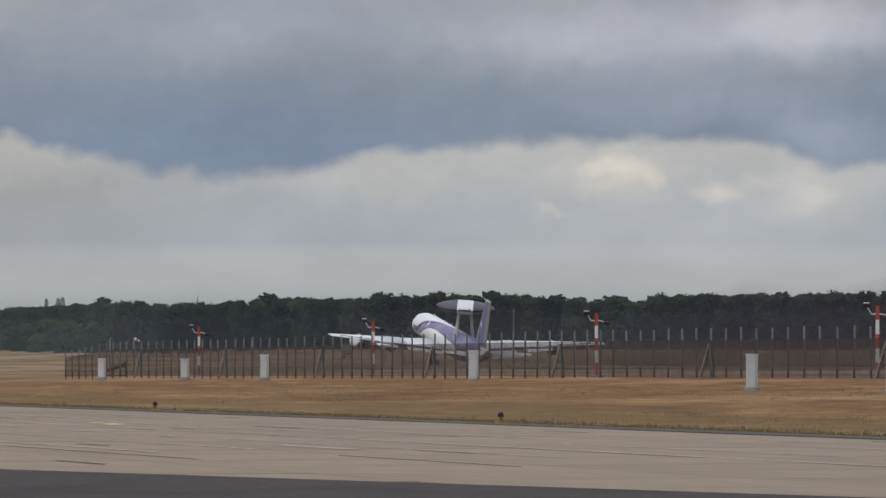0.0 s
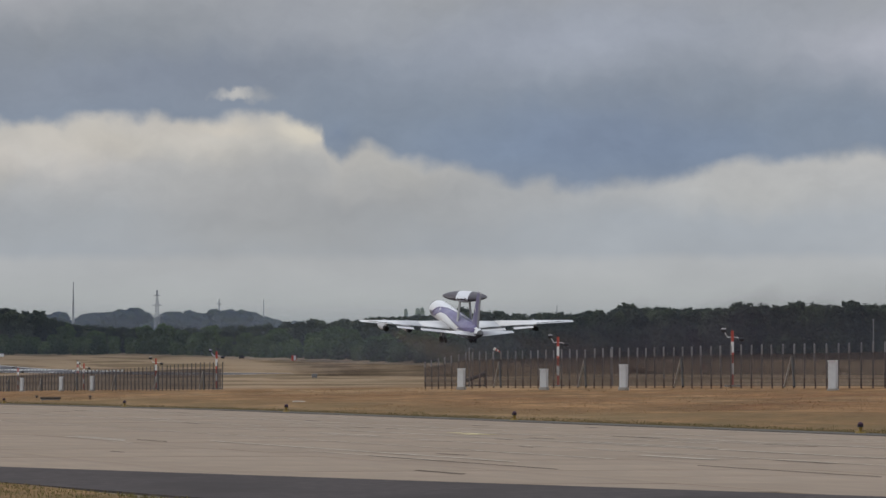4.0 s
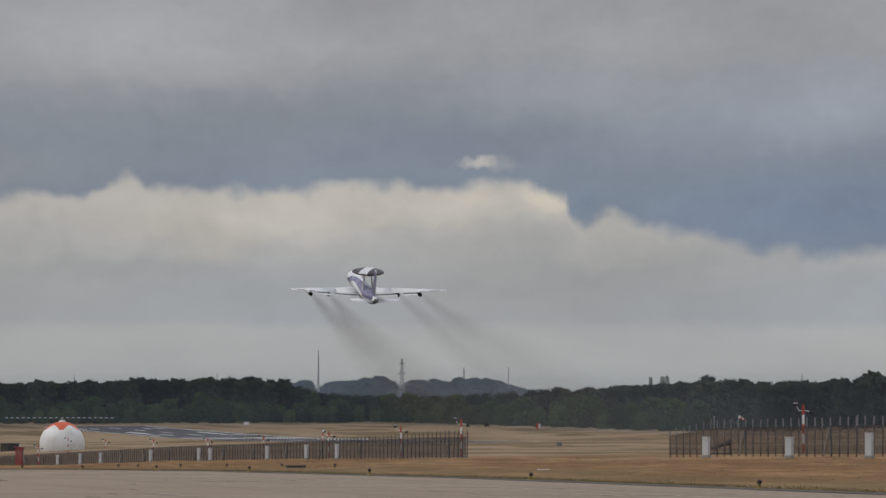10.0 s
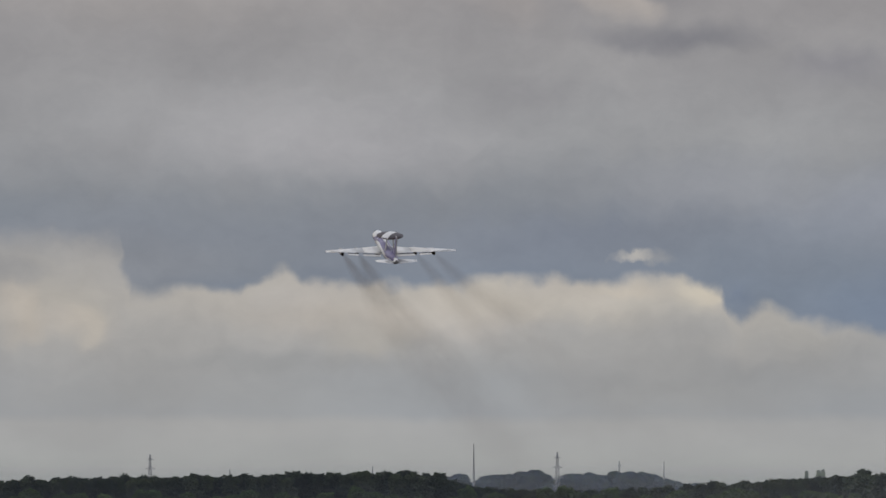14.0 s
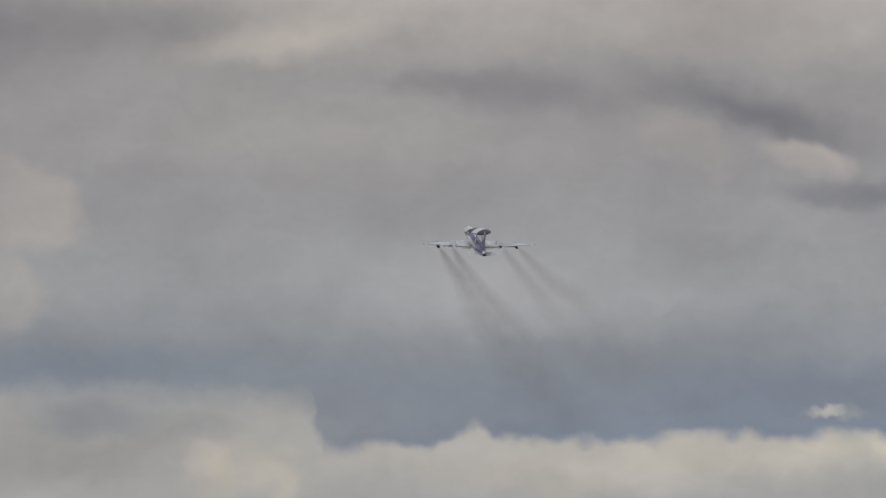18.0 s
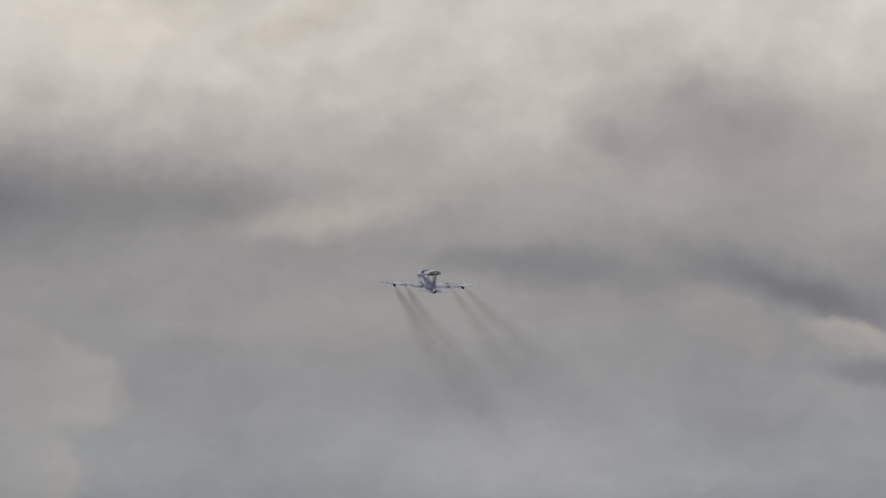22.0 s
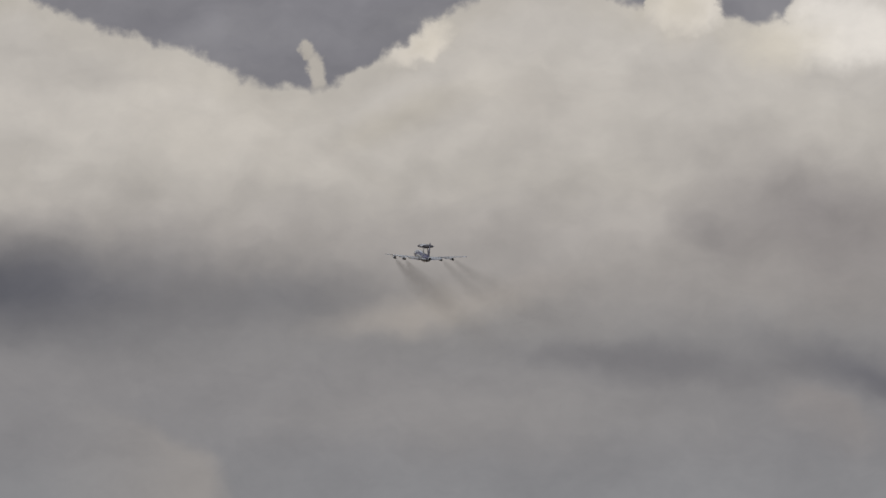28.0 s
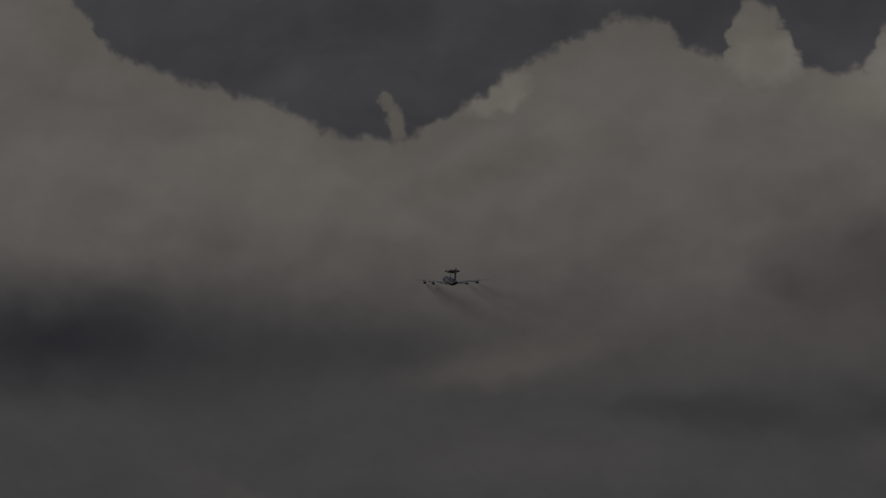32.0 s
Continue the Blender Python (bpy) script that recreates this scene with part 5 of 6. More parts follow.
def build_searchlight():
    p = sight(2.02, 101)
    ob = thing("tilted_projector", stand(p, -4), "dark tilted tube-shaped projector on a low frame", "projector")
    part("tube", cone(B(), (-0.95, 0, 0.45), (0.55, 0, 0.95), 0.14, 0.17, 12), M_DARKSTEEL, ob)
    part("head", cone(B(), (0.5, 0, 0.9), (0.85, 0, 1.08), 0.2, 0.24, 12), M_BLACK, ob)
    for x, z in ((-0.9, 0.4), (-0.3, 0.6), (0.35, 0.85), (0.75, 0.95)):
        part("leg", cone(B(), (x, 0, 0), (x, 0, z), 0.06, 0.06, 6), M_DARKSTEEL, ob)
    part("crossbar", cone(B(), (-0.95, 0, 0.1), (0.8, 0, 0.1), 0.05, 0.05, 6), M_DARKSTEEL, ob)


def pole(right, d, high, label):
    ob = thing("pole", stand(sight(right, d)), label, "pole")
    part("shaft", cone(B(), (0, 0, 0), (0, 0, high), 0.07, 0.05, 8), M_POST, ob)
    part("cap", cone(B(), (0, 0, high), (0, 0, high + 0.12), 0.1, 0.06, 8), M_STEEL, ob)


build_windsock()
build_searchlight()
pole(1.955, 98, 2.9, "slim grey pole standing above the fence posts")
pole(6.06, 140, 5.4, "slim grey pole beyond the fence")
pole(3.41, 110, 2.95, "slim pale pole beyond the fence")


# ---- the aircraft: four-engined jet with a rotating radar dome ----
# x to the right wing, y to the nose, z up
def hull(y):
    """Half width, half height and middle height of the fuselage at y."""
    ys = (-23.0, -22.0, -19.0, -15.0, -10.0, -4.0, 14.5, 17.0, 19.5, 21.3, 22.5, 23.0)
    w = float(np.interp(y, ys, (0.25, 0.5, 1.0, 1.5, 1.85, 1.9, 1.9, 1.86, 1.66, 1.25, 0.7, 0.12)))
    h = float(np.interp(y, ys, (0.3, 0.6, 1.15, 1.65, 2.0, 2.1, 2.1, 2.05, 1.8, 1.3, 0.72, 0.12)))
    z = float(np.interp(y, ys, (0.95, 0.9, 0.65, 0.35, 0.08, 0.0, 0.0, -0.02, -0.18, -0.38, -0.5, -0.52)))
    return w, h, z


def skin(y0, y1, a0, a1, out, n=20, m=14):
    """A patch of the fuselage between two stations and two angles (degrees from the top, to the right), closed into a thin shell."""
    bm, g = B(), []
    for i in range(n + 1):
        y = y0 + (y1 - y0) * i / n
        w, h, z = hull(y)
        row = []
        for k in range(m + 1):
            lo, hi = (a0(y), a1(y)) if callable(a0) else (a0, a1)
            a = radians(lo + (hi - lo) * k / m)
            row.append(bm.verts.new(((w + out) * math.sin(a), y, z + (h + out) * math.cos(a))))
        g.append(row)
    for a, b in zip(g, g[1:]):
        for k in range(m):
            bm.faces.new((a[k], a[k + 1], b[k + 1], b[k]))
    bmesh.ops.recalc_face_normals(bm, faces=bm.faces)
    bmesh.ops.solidify(bm, geom=bm.faces[:], thickness=0.02)
    return bm


def foil(root, tip, root_chord, tip_chord, thick, n=9, back=0.0, front=1.0):
    """A tapered wing between two leading-edge points; front and back cut the chord."""
    prof = []
    for i in range(n + 1):
        t = 1 - i / n
        t = back + (front - back) * t
        prof.append((t, 1))
    loops = []
    for p, c, th in ((root, root_chord, thick), (tip, tip_chord, thick * 0.62)):
        p = Vector(p)
        up, dn = [], []
        for t, _ in prof:
            q = 1 - t
            h = th * c * (1.48 * math.sqrt(max(q, 0.0)) - 0.63 * q - 1.76 * q * q + 1.42 * q ** 3 - 0.51 * q ** 4)
            up.append(p + Vector((0, -c * q, h * 0.9 + 0.015)))
            dn.append(p + Vector((0, -c * q, -h * 0.6 - 0.015)))
        loops.append(up + dn[::-1])
    bm = rings(B(), loops)
    for f in bm.faces:
        f.material_index = 1 if f.normal.z < -0.3 else 0
    return bm


def cut(a, b, k):
    return tuple(p + (q - p) * k for p, q in zip(a, b))


def build_aircraft():
    ob = thing("jet_aircraft", pose(84, 887, 5, 6, 0, 11), "white four-engined jet with dark radar dome and violet-blue bands", "aircraft")
    n = 28
    loops = []
    for y in (-23.0, -22.4, -21, -19, -17, -15, -12.5, -10, -7, -4, 0, 5, 10, 14.5, 16, 17.5, 18.8, 19.8, 20.7, 21.5, 22.2, 22.7, 23.0):
        w, h, z = hull(y)
        loops.append([(w * math.sin(2 * math.pi * k / n), y, z + h * math.cos(2 * math.pi * k / n)) for k in range(n)])
    body = part("fuselage", rings(B(), loops), M_SKIN, ob, "white fuselage", True)
    # belly grey is darker than its paint, to carry the shade underneath
    part("belly_panel", skin(-21.5, 18, lambda y: float(np.interp(y, (-21.5, -12, 0, 18), (98, 108, 118, 124))), lambda y: 360 - float(np.interp(y, (-21.5, -12, 0, 18), (98, 108, 118, 124))), 0.012), M_BELLY, body, "grey belly, darkened for the shade underneath", True)
    # livery: a violet-blue sash from behind the cockpit to the tail, on both sides
    for sgn in (1, -1):
        lo = lambda y: sgn * float(np.interp(y, (-19, -12, -2, 6, 12, 15.2), (2, 3, 7, 20, 50, 90)))
        hi = lambda y: sgn * float(np.interp(y, (-19, -12, -4, 4, 8, 11, 13, 15.2), (92, 86, 72, 60, 66, 88, 108, 120)))
        part("sash", skin(-19, 15.2, lo, hi, 0.02, 26, 8), M_VIOLET, body, "violet-blue livery sash", True)
        star = B()
        w, h, z = hull(9.5)
        for k in range(4):
            box(star, 0, 0, 0, 0.03, 1.5 if k % 2 == 0 else 0.8, 0.14, m=Matrix.Translation((sgn * (w * 0.80 + 0.03), 9.5, z + h * 0.62)) @ pose(0, 0, 0, 0, sgn * -38, 0) @ pose(0, 0, 0, 45 * k))
        part("fuselage_emblem", star, M_STRIPE, body, "white star-shaped emblem")
        edge_lo = lambda y: sgn * (float(np.interp(y, (-19, -12, -2, 6, 12, 15.2), (2, 3, 7, 20, 50, 90))) - 1.5)
        edge_hi = lambda y: sgn * (float(np.interp(y, (-19, -12, -2, 6, 12, 15.2), (2, 3, 7, 20, 50, 90))) + float(np.interp(y, (-19, 4, 12, 15.2), (4, 5, 11, 16))))
        part("sash_border", skin(-19, 15.4, edge_lo, edge_hi, 0.045, 26, 3), M_PURPLE, body, "dark violet border of the sash", True)
        low_lo = lambda y: sgn * float(np.interp(y, (-20, -14, -9), (40, 66, 88)))
        low_hi = lambda y: sgn * float(np.interp(y, (-20, -14, -9), (84, 92, 94)))
        part("tail_patch", skin(-20, -9, low_lo, low_hi, 0.05, 10, 4), M_PURPLE, body, "dark violet patch below the fin", True)
        part("cockpit_window", skin(19.1, 20.2, sgn * 22, sgn * 62, 0.02, 3, 5), M_GLASS, body, "dark cockpit glass", True)
        part("side_panel", skin(15.6, 18.6, sgn * 88, sgn * 116, 0.03, 4, 4), M_BELLY, body, "dark grey antenna panel", True)
    part("belly_fairing", skin(-7, 8, 140, 220, 0.25, 8, 8), M_GREY, body, "", True)
    part("tail_cone", cone(B(), (0, -22.0, 0.93), (0, -23.7, 1.0), 0.66, 0.12, 14), M_GAP, body, "dark grey tail cone")
    part("tail_underside", skin(-22.3, -15.0, lambda y: float(np.interp(y, (-22.3, -18, -15), (92, 104, 120))), lambda y: 360 - float(np.interp(y, (-22.3, -18, -15), (92, 104, 120))), 0.06, 8, 8), M_GAP, body, "dark grey underside of the tail", True)
    for y, h in ((12.0, 0.5), (5.5, 0.35), (1.0, 0.5)):
        part("blade_antenna", box(B(), 0, y, hull(y)[1] + h / 2 - 0.05, 0.06, 0.5, h), M_SKIN, body)
    # wings
    for sgn in (1, -1):
        side = "right" if sgn > 0 else "left"
        root, kink, tip = (sgn * 1.4, 8.2, -1.15), (sgn * 8.2, 2.5, -0.25), (sgn * 22.1, -7.8, 1.55)
        bm = foil(root, kink, 11.2, 6.7, 0.10, back=0.0)
        wing = part("wing_root", bm, [M_WING, M_BELLY], ob, "white swept wing", True)
        part("outer_wing", foil(kink, tip, 6.7, 2.6, 0.105), [M_WING, M_BELLY], ob, "white swept wing", True)
        part("wing_tip", foil(tip, (sgn * 22.35, -8.4, 1.6), 2.6, 1.6, 0.08), [M_GREY, M_BELLY], ob, "", True)
        # flaps, a little down and behind the wing; dark bars paint the gaps' shade
        def flap(k0, k1, name="flap"):
            te = lambda k: Vector((sgn * (1.4 + k * 20.7), (-3.1 - k * 7.3) if k > 0.33 else -3.0 - k * 3.4, -1.25 + k * 2.75))
            a, b = te(k0), te(k1)
            d = 0.5
            loops = []
            for p, c in ((a, 1.55 - 0.8 * k0), (b, 1.55 - 0.8 * k1)):
                loops.append([p + Vector((0, 0.5, -0.16)), p + Vector((0, 0.1, -0.05)), p + Vector((0, -c, -d * c * 0.62)), p + Vector((0, -c, -d * c * 0.62 - 0.05)), p + Vector((0, 0.3, -0.32))])
            part(name, rings(B(), loops), M_WING, ob, "white lowered flap")
            gl = [[p + Vector((0, 0.55, -0.02)), p + Vector((0, -0.16, -0.02)), p + Vector((0, -0.16, -0.34)), p + Vector((0, 0.55, -0.30))] for p in (a, b)]
            part("flap_gap", rings(B(), gl), M_GAP, ob, "dark bar for the shade in the gap before the flap")
        flap(0.05, 0.36)
        flap(0.44, 0.62)
        hinge = [Vector((sgn * (1.4 + k * 20.7), -2.35 - k * 7.35, -0.98 + k * 2.72)) for k in (0.66, 0.92)]
        part("aileron_hinge", cone(B(), hinge[0], hinge[1], 0.05, 0.04, 6), M_GAP, ob, "dark hinge line of the aileron")
        # engines on pylons
        for x, ey, ez in ((10.0, 2.2, -1.55), (15.7, -1.6, -0.75)):
            x *= sgn
            prof = ((2.9, 0.66), (2.75, 0.74), (2.2, 0.80), (1.0, 0.78), (-0.4, 0.66), (-1.6, 0.55), (-2.4, 0.46))
            loops = [[(x + r * math.cos(k * math.pi / 8), ey + y, ez + r * math.sin(k * math.pi / 8)) for k in range(16)] for y, r in prof]
            nac = part("engine_nacelle", rings(B(), loops), M_GREY, ob, "grey engine nacelle", True)
            part("intake_lip", cone(B(), (x, ey + 2.86, ez), (x, ey + 3.0, ez), 0.70, 0.62, 16), M_ENGINE, nac)
            part("fan_face", cone(B(), (x, ey + 3.0, ez), (x, ey + 3.02, ez), 0.56, 0.56, 16), M_SOOT, nac)
            part("nozzle", cone(B(), (x, ey - 1.8, ez), (x, ey - 3.1, ez), 0.60, 0.5, 14), M_SOOT, nac, "sooty black exhaust nozzle")
            zw = -0.25 + (abs(x) - 8.2) * 0.13
            pl = [[(x - 0.12, ey + 1.9, ez + 0.7), (x + 0.12, ey + 1.9, ez + 0.7), (x + 0.12, ey - 2.6, ez + 0.35), (x - 0.12, ey - 2.6, ez + 0.35)],
                  [(x - 0.10, ey + 0.2, zw + 0.1), (x + 0.10, ey + 0.2, zw + 0.1), (x + 0.10, ey - 3.2, zw + 0.02), (x - 0.10, ey - 3.2, zw + 0.02)]]
            part("pylon", rings(B(), pl), M_GREY, nac)
        # tailplane
        part("tailplane", foil((sgn * 0.6, -15.6, 0.35), (sgn * 7.05, -20.0, 1.15), 5.2, 1.9, 0.09), [M_WING, M_BELLY], ob, "white tailplane", True)
        part("elevator", foil((sgn * 0.7, -20.85, 0.33), (sgn * 7.0, -21.92, 1.13), 0.9, 0.45, 0.06), [M_WING, M_BELLY], ob, "", True)
    # fin and rudder
    def upright(y0, y1, c0, c1, z0, z1, th):
        loops = []
        for y, c, z in ((y0, c0, z0), (y1, c1, z1)):
            loops.append([(0.02, y, z), (th * c, y - 0.25 * c, z), (th * c * 0.8, y - 0.6 * c, z), (0.02, y - c, z),
                          (-0.02, y - c, z), (-th * c * 0.8, y - 0.6 * c, z), (-th * c, y - 0.25 * c, z), (-0.02, y, z)])
        return rings(B(), loops)

    fin = part("fin", upright(-13.8, -18.6, 4.6, 2.0, 1.4, 8.95, 0.05), M_FIN, ob, "violet-blue tail fin")
    part("rudder", upright(-18.42, -20.62, 2.1, 1.15, 1.3, 8.85, 0.05), M_BELLY, ob, "dark grey rudder")
    part("fin_cap", upright(-18.5, -18.9, 3.2, 2.6, 8.95, 9.2, 0.05), M_GREY, fin)
    part("fin_probe", cone(B(), (0, -18.6, 9.05), (0, -17.2, 9.2), 0.06, 0.02, 6), M_GREY, fin)
    for sx in (-1, 1):
        bm = B()
        for k in range(4):
            m = Matrix.Translation((sx * 0.2, -17.6, 5.1)) @ pose(0, 0, 0, 45 * k)
            box(bm, 0, 0, 0, 0.03, 1.15 if k % 2 == 0 else 0.7, 0.13, m=m)
        part("tail_emblem", bm, M_STRIPE, fin, "white star-shaped emblem")
    # dome on two struts
    dm = new("dome")
    dm.parent = ob
    dm.location = (0, -6.8, 6.30)
    R, T = 4.6, 0.92
    prof = [(R * math.sin(a), T * math.cos(a)) for a in (math.pi * i / 18 for i in range(1, 18))]
    prof = [(r * (1 if r < 4.4 else 1), z * (1 - (r / R) ** 6 * 0.25)) for r, z in prof]
    loops = [[(r * math.cos(2 * math.pi * k / 40), r * math.sin(2 * math.pi * k / 40), z) for k in range(40)] for r, z in prof]
    shell = part("dome_shell", rings(B(), loops), M_DOME, dm, "dark grey saucer-shaped radar dome", True)
    # white band across the dome
    bm, g = B(), []
    for sz in (1, -1):
        rows = []
        for i in range(25):
            x = -4.52 + 9.04 * i / 24
            row = []
            for k in range(7):
                y = -1.25 + 2.5 * k / 6
                r = min(1.0, math.hypot(x, y) / R)
                z = T * math.sqrt(max(0.0, 1 - r * r)) * (1 - r ** 6 * 0.25)
                row.append(bm.verts.new((x, y, sz * (z + 0.025))))
            rows.append(row)
        for a, b in zip(rows, rows[1:]):
            for k in range(6):
                bm.faces.new((a[k], a[k + 1], b[k + 1], b[k]))
    bmesh.ops.recalc_face_normals(bm, faces=bm.faces)
    part("white_band", bm, M_STRIPE, dm, "white band across the dome", True)
    for sx in (-1, 1):
        a, b = Vector((sx * 1.45, -6.9, 1.2)), Vector((sx * 0.95, -6.7, 5.55))
        loops = []
        for p, c in ((a, 2.0), (b, 1.35)):
            loops.append([p + Vector((0, c / 2, 0)), p + Vector((0.16, c * 0.15, 0)), p + Vector((0.1, -c / 2, 0)), p + Vector((-0.1, -c / 2, 0)), p + Vector((-0.16, c * 0.15, 0))])
        part("dome_strut", rings(B(), loops), M_GREY, ob, "light grey dome strut")
    part("dome_hub", cone(B(), (0, -6.8, 5.15), (0, -6.8, 5.60), 1.0, 1.3, 20), M_GREY, ob)
    # undercarriage
    gears = []
    for sgn in (-1, 1):
        piv = new("main_gear")
        piv.parent = ob
        piv.location = (sgn * 3.1, -1.6, -1.3)
        part("gear_leg", cone(B(), (0, 0, 0), (0, 0, -2.1), 0.17, 0.14, 10), M_ENGINE, piv)
        part("drag_brace", cone(B(), (0, 1.5, -0.1), (0, 0.1, -1.5), 0.08, 0.07, 8), M_ENGINE, piv)
        part("bogie_beam", box(B(), 0, 0, -2.15, 0.2, 1.6, 0.2, bevel=0.03), M_ENGINE, piv)
        for y in (-0.72, 0.72):
            for x in (-0.42, 0.42):
                bm = B()
                rings(bm, [[(x + q, y + r * math.cos(k * math.pi / 8), -2.15 + r * math.sin(k * math.pi / 8)) for k in range(16)]
                           for q, r in ((-0.2, 0.36), (-0.17, 0.5), (-0.08, 0.57), (0.08, 0.57), (0.17, 0.5), (0.2, 0.36))])
                part("wheel", bm, M_TYRE, piv, "black tyre", True)
        part("gear_door", box(B(), sgn * 0.45, 0, -0.75, 0.05, 1.3, 1.3, bevel=0.02), M_GREY, piv)
        gears.append((piv, sgn, (sgn * 3.1, -1.6, -1.3)))
    nose = new("nose_gear")
    nose.parent = ob
    nose.location = (0, 17.0, -1.9)
    part("gear_leg", cone(B(), (0, 0, 0), (0, 0, -1.5), 0.11, 0.1, 10), M_ENGINE, nose)
    for x in (-0.26, 0.26):
        bm = rings(B(), [[(x + q, r * math.cos(k * math.pi / 7), -1.5 + r * math.sin(k * math.pi / 7)) for k in range(14)]
                         for q, r in ((-0.13, 0.26), (-0.1, 0.42), (0.1, 0.42), (0.13, 0.26))])
        part("wheel", bm, M_TYRE, nose, "black tyre", True)
    return ob, gears, nose, dm


JET, GEARS, NOSE, DOME = build_aircraft()


# ---- exhaust smoke, drawn out behind the engines ----
def trail(parent, x, y, z, length, wide, dens, seed, fan=0.0, name="smoke_streak"):
    """A widening trough-shaped streak; density thins to its sides and its end."""
    rnd = random.Random(seed)
    bm = B()
    lay = bm.verts.layers.float.new("thickness")
    n, m = 40, 20
    g = []
    for i in range(n + 1):
        t = i / n
        q = t ** 1.5
        c = Vector((x + fan * length * q + 2.2 * noise.noise((t * 4, seed, 0)) * t * wide * 0.25, y - length * q, z + 1.8 * noise.noise((t * 5, 0, seed)) * t * wide * 0.25 - 1.2 * t - 3.5 * (1 - math.exp(-q * 12))))
        r = 0.35 + wide * q ** 0.6
        row = []
        for k in range(m + 1):
            a = math.pi * (k / m - 0.5)
            v = bm.verts.new(c + Vector((r * math.cos(a - 0.8), 0, r * 0.85 * math.sin(a - 0.8))))
            v[lay] = dens * math.cos(a) ** 2.6 * min(1.0, t * 14 + 0.3) * (1 - q) ** 1.4 / (1 + 4.0 * q)
            row.append(v)
        g.append(row)
    for a, b in zip(g, g[1:]):
        for k in range(m):
            bm.faces.new((a[k], a[k + 1], b[k + 1], b[k]))
    bmesh.ops.recalc_face_normals(bm, faces=bm.faces)
    ob = part(name, bm, M_SMOKE, parent, "thin brown exhaust smoke", True)
    return ob


SMOKE = thing("exhaust_smoke", pose(84, 887, 5, 0.5, 0, 11), "thin brown exhaust smoke streaming behind the four engines", "smoke")
for i, (x, dens, wide, fan) in enumerate(((-15.7, 0.36, 14.0, 0.0), (-10.0, 0.34, 16.0, 0.012), (10.0, 0.22, 15.0, 0.03), (15.7, 0.20, 18.0, 0.08))):
    trail(SMOKE, x, -4.7 if abs(x) > 12 else -0.9, -0.7 if abs(x) > 12 else -1.5, 600.0, wide, dens, i + 1, fan)


# dust and smoke that hang low over the runway after the take-off run
DUST = thing("dust_haze", pose(84, 880, 4.0, 0, 0, 11), "low brown haze of dust and smoke over the runway", "dust")
def bank(parent, x, y0, y1, high, dens, seed, thin=1.6):
    """A long low bank of haze, rounded towards the front; it thins to its top and both ends."""
    bm = B()
    lay = bm.verts.layers.float.new("thickness")
    n, m, g = 48, 14, []
    for i in range(n + 1):
        t = i / n
        y = y0 + (y1 - y0) * t
        h = high * (0.45 + 0.55 * min(1.0, t * 3.5)) * (1 + 0.35 * noise.noise((t * 7, seed, 0)))
        ends = min(1.0, t * 6) * (1 - t) ** thin
        row = []
        for k in range(m + 1):
            q = k / m
            v = bm.verts.new((x - 3.5 * math.sin(math.pi * q) + 1.5 * noise.noise((t * 9, q * 2, seed)), y, -3.0 + (h + 3.0) * q))
            v[lay] = dens * ends * (1 - q ** 2.2) ** 1.3 * (0.8 + 0.5 * noise.noise((t * 12, q * 2.5, seed + 5)))
            row.append(v)
        g.append(row)
    for a, b in zip(g, g[1:]):
        for k in range(m):
            bm.faces.new((a[k], a[k + 1], b[k + 1], b[k]))
    bmesh.ops.recalc_face_normals(bm, faces=bm.faces)
    part("haze_bank", bm, M_DUST, parent, "low grey-brown haze", True)


bank(DUST, 16, -8, -330, 14.0, 0.95, 11)
bank(DUST, -42, -30, -420, 6.0, 0.85, 13, 0.7)
bank(DUST, 34, -16, -380, 17.0, 0.95, 12)


# ---- concrete slabs of the taxiway ----
def build_slabs():
    bed = bpy.data.objects["taxiway"]
    length, w = 7.0, 6.68
    me = mesh_of("slab", box(B(), 0, 0, 0, w - 0.014, length - 0.014, 0.1, bevel=0.012), M_CONCRETE)
    rnd = random.Random(8)
    rest = B()
    for i in range(-2, 150):
        s = (i + 0.5) * length
        for j in range(17):
            d = 55.0 - (j + 0.5) * w
            if d < kerb(s) - 3.4:
                continue
            p = spot(d, s, -0.045 + rnd.uniform(-0.006, 0.006))
            slope = math.degrees(math.atan2(land(d, s + 3) - land(d, s - 3), 6))
            m = Matrix.Translation(p) @ pose(0, 0, 0, slope, 0, HEAD)
            if 11 <= i < 48 and j < 8:
                part("slab", me, None, bed, at=m)
            else:
                box(rest, 0, 0, 0, w - 0.014, length - 0.014, 0.1, m=m)
    tagged(part("far_slabs", rest, M_CONCRETE, bed), "weathered concrete slabs", "", "", "stuff")


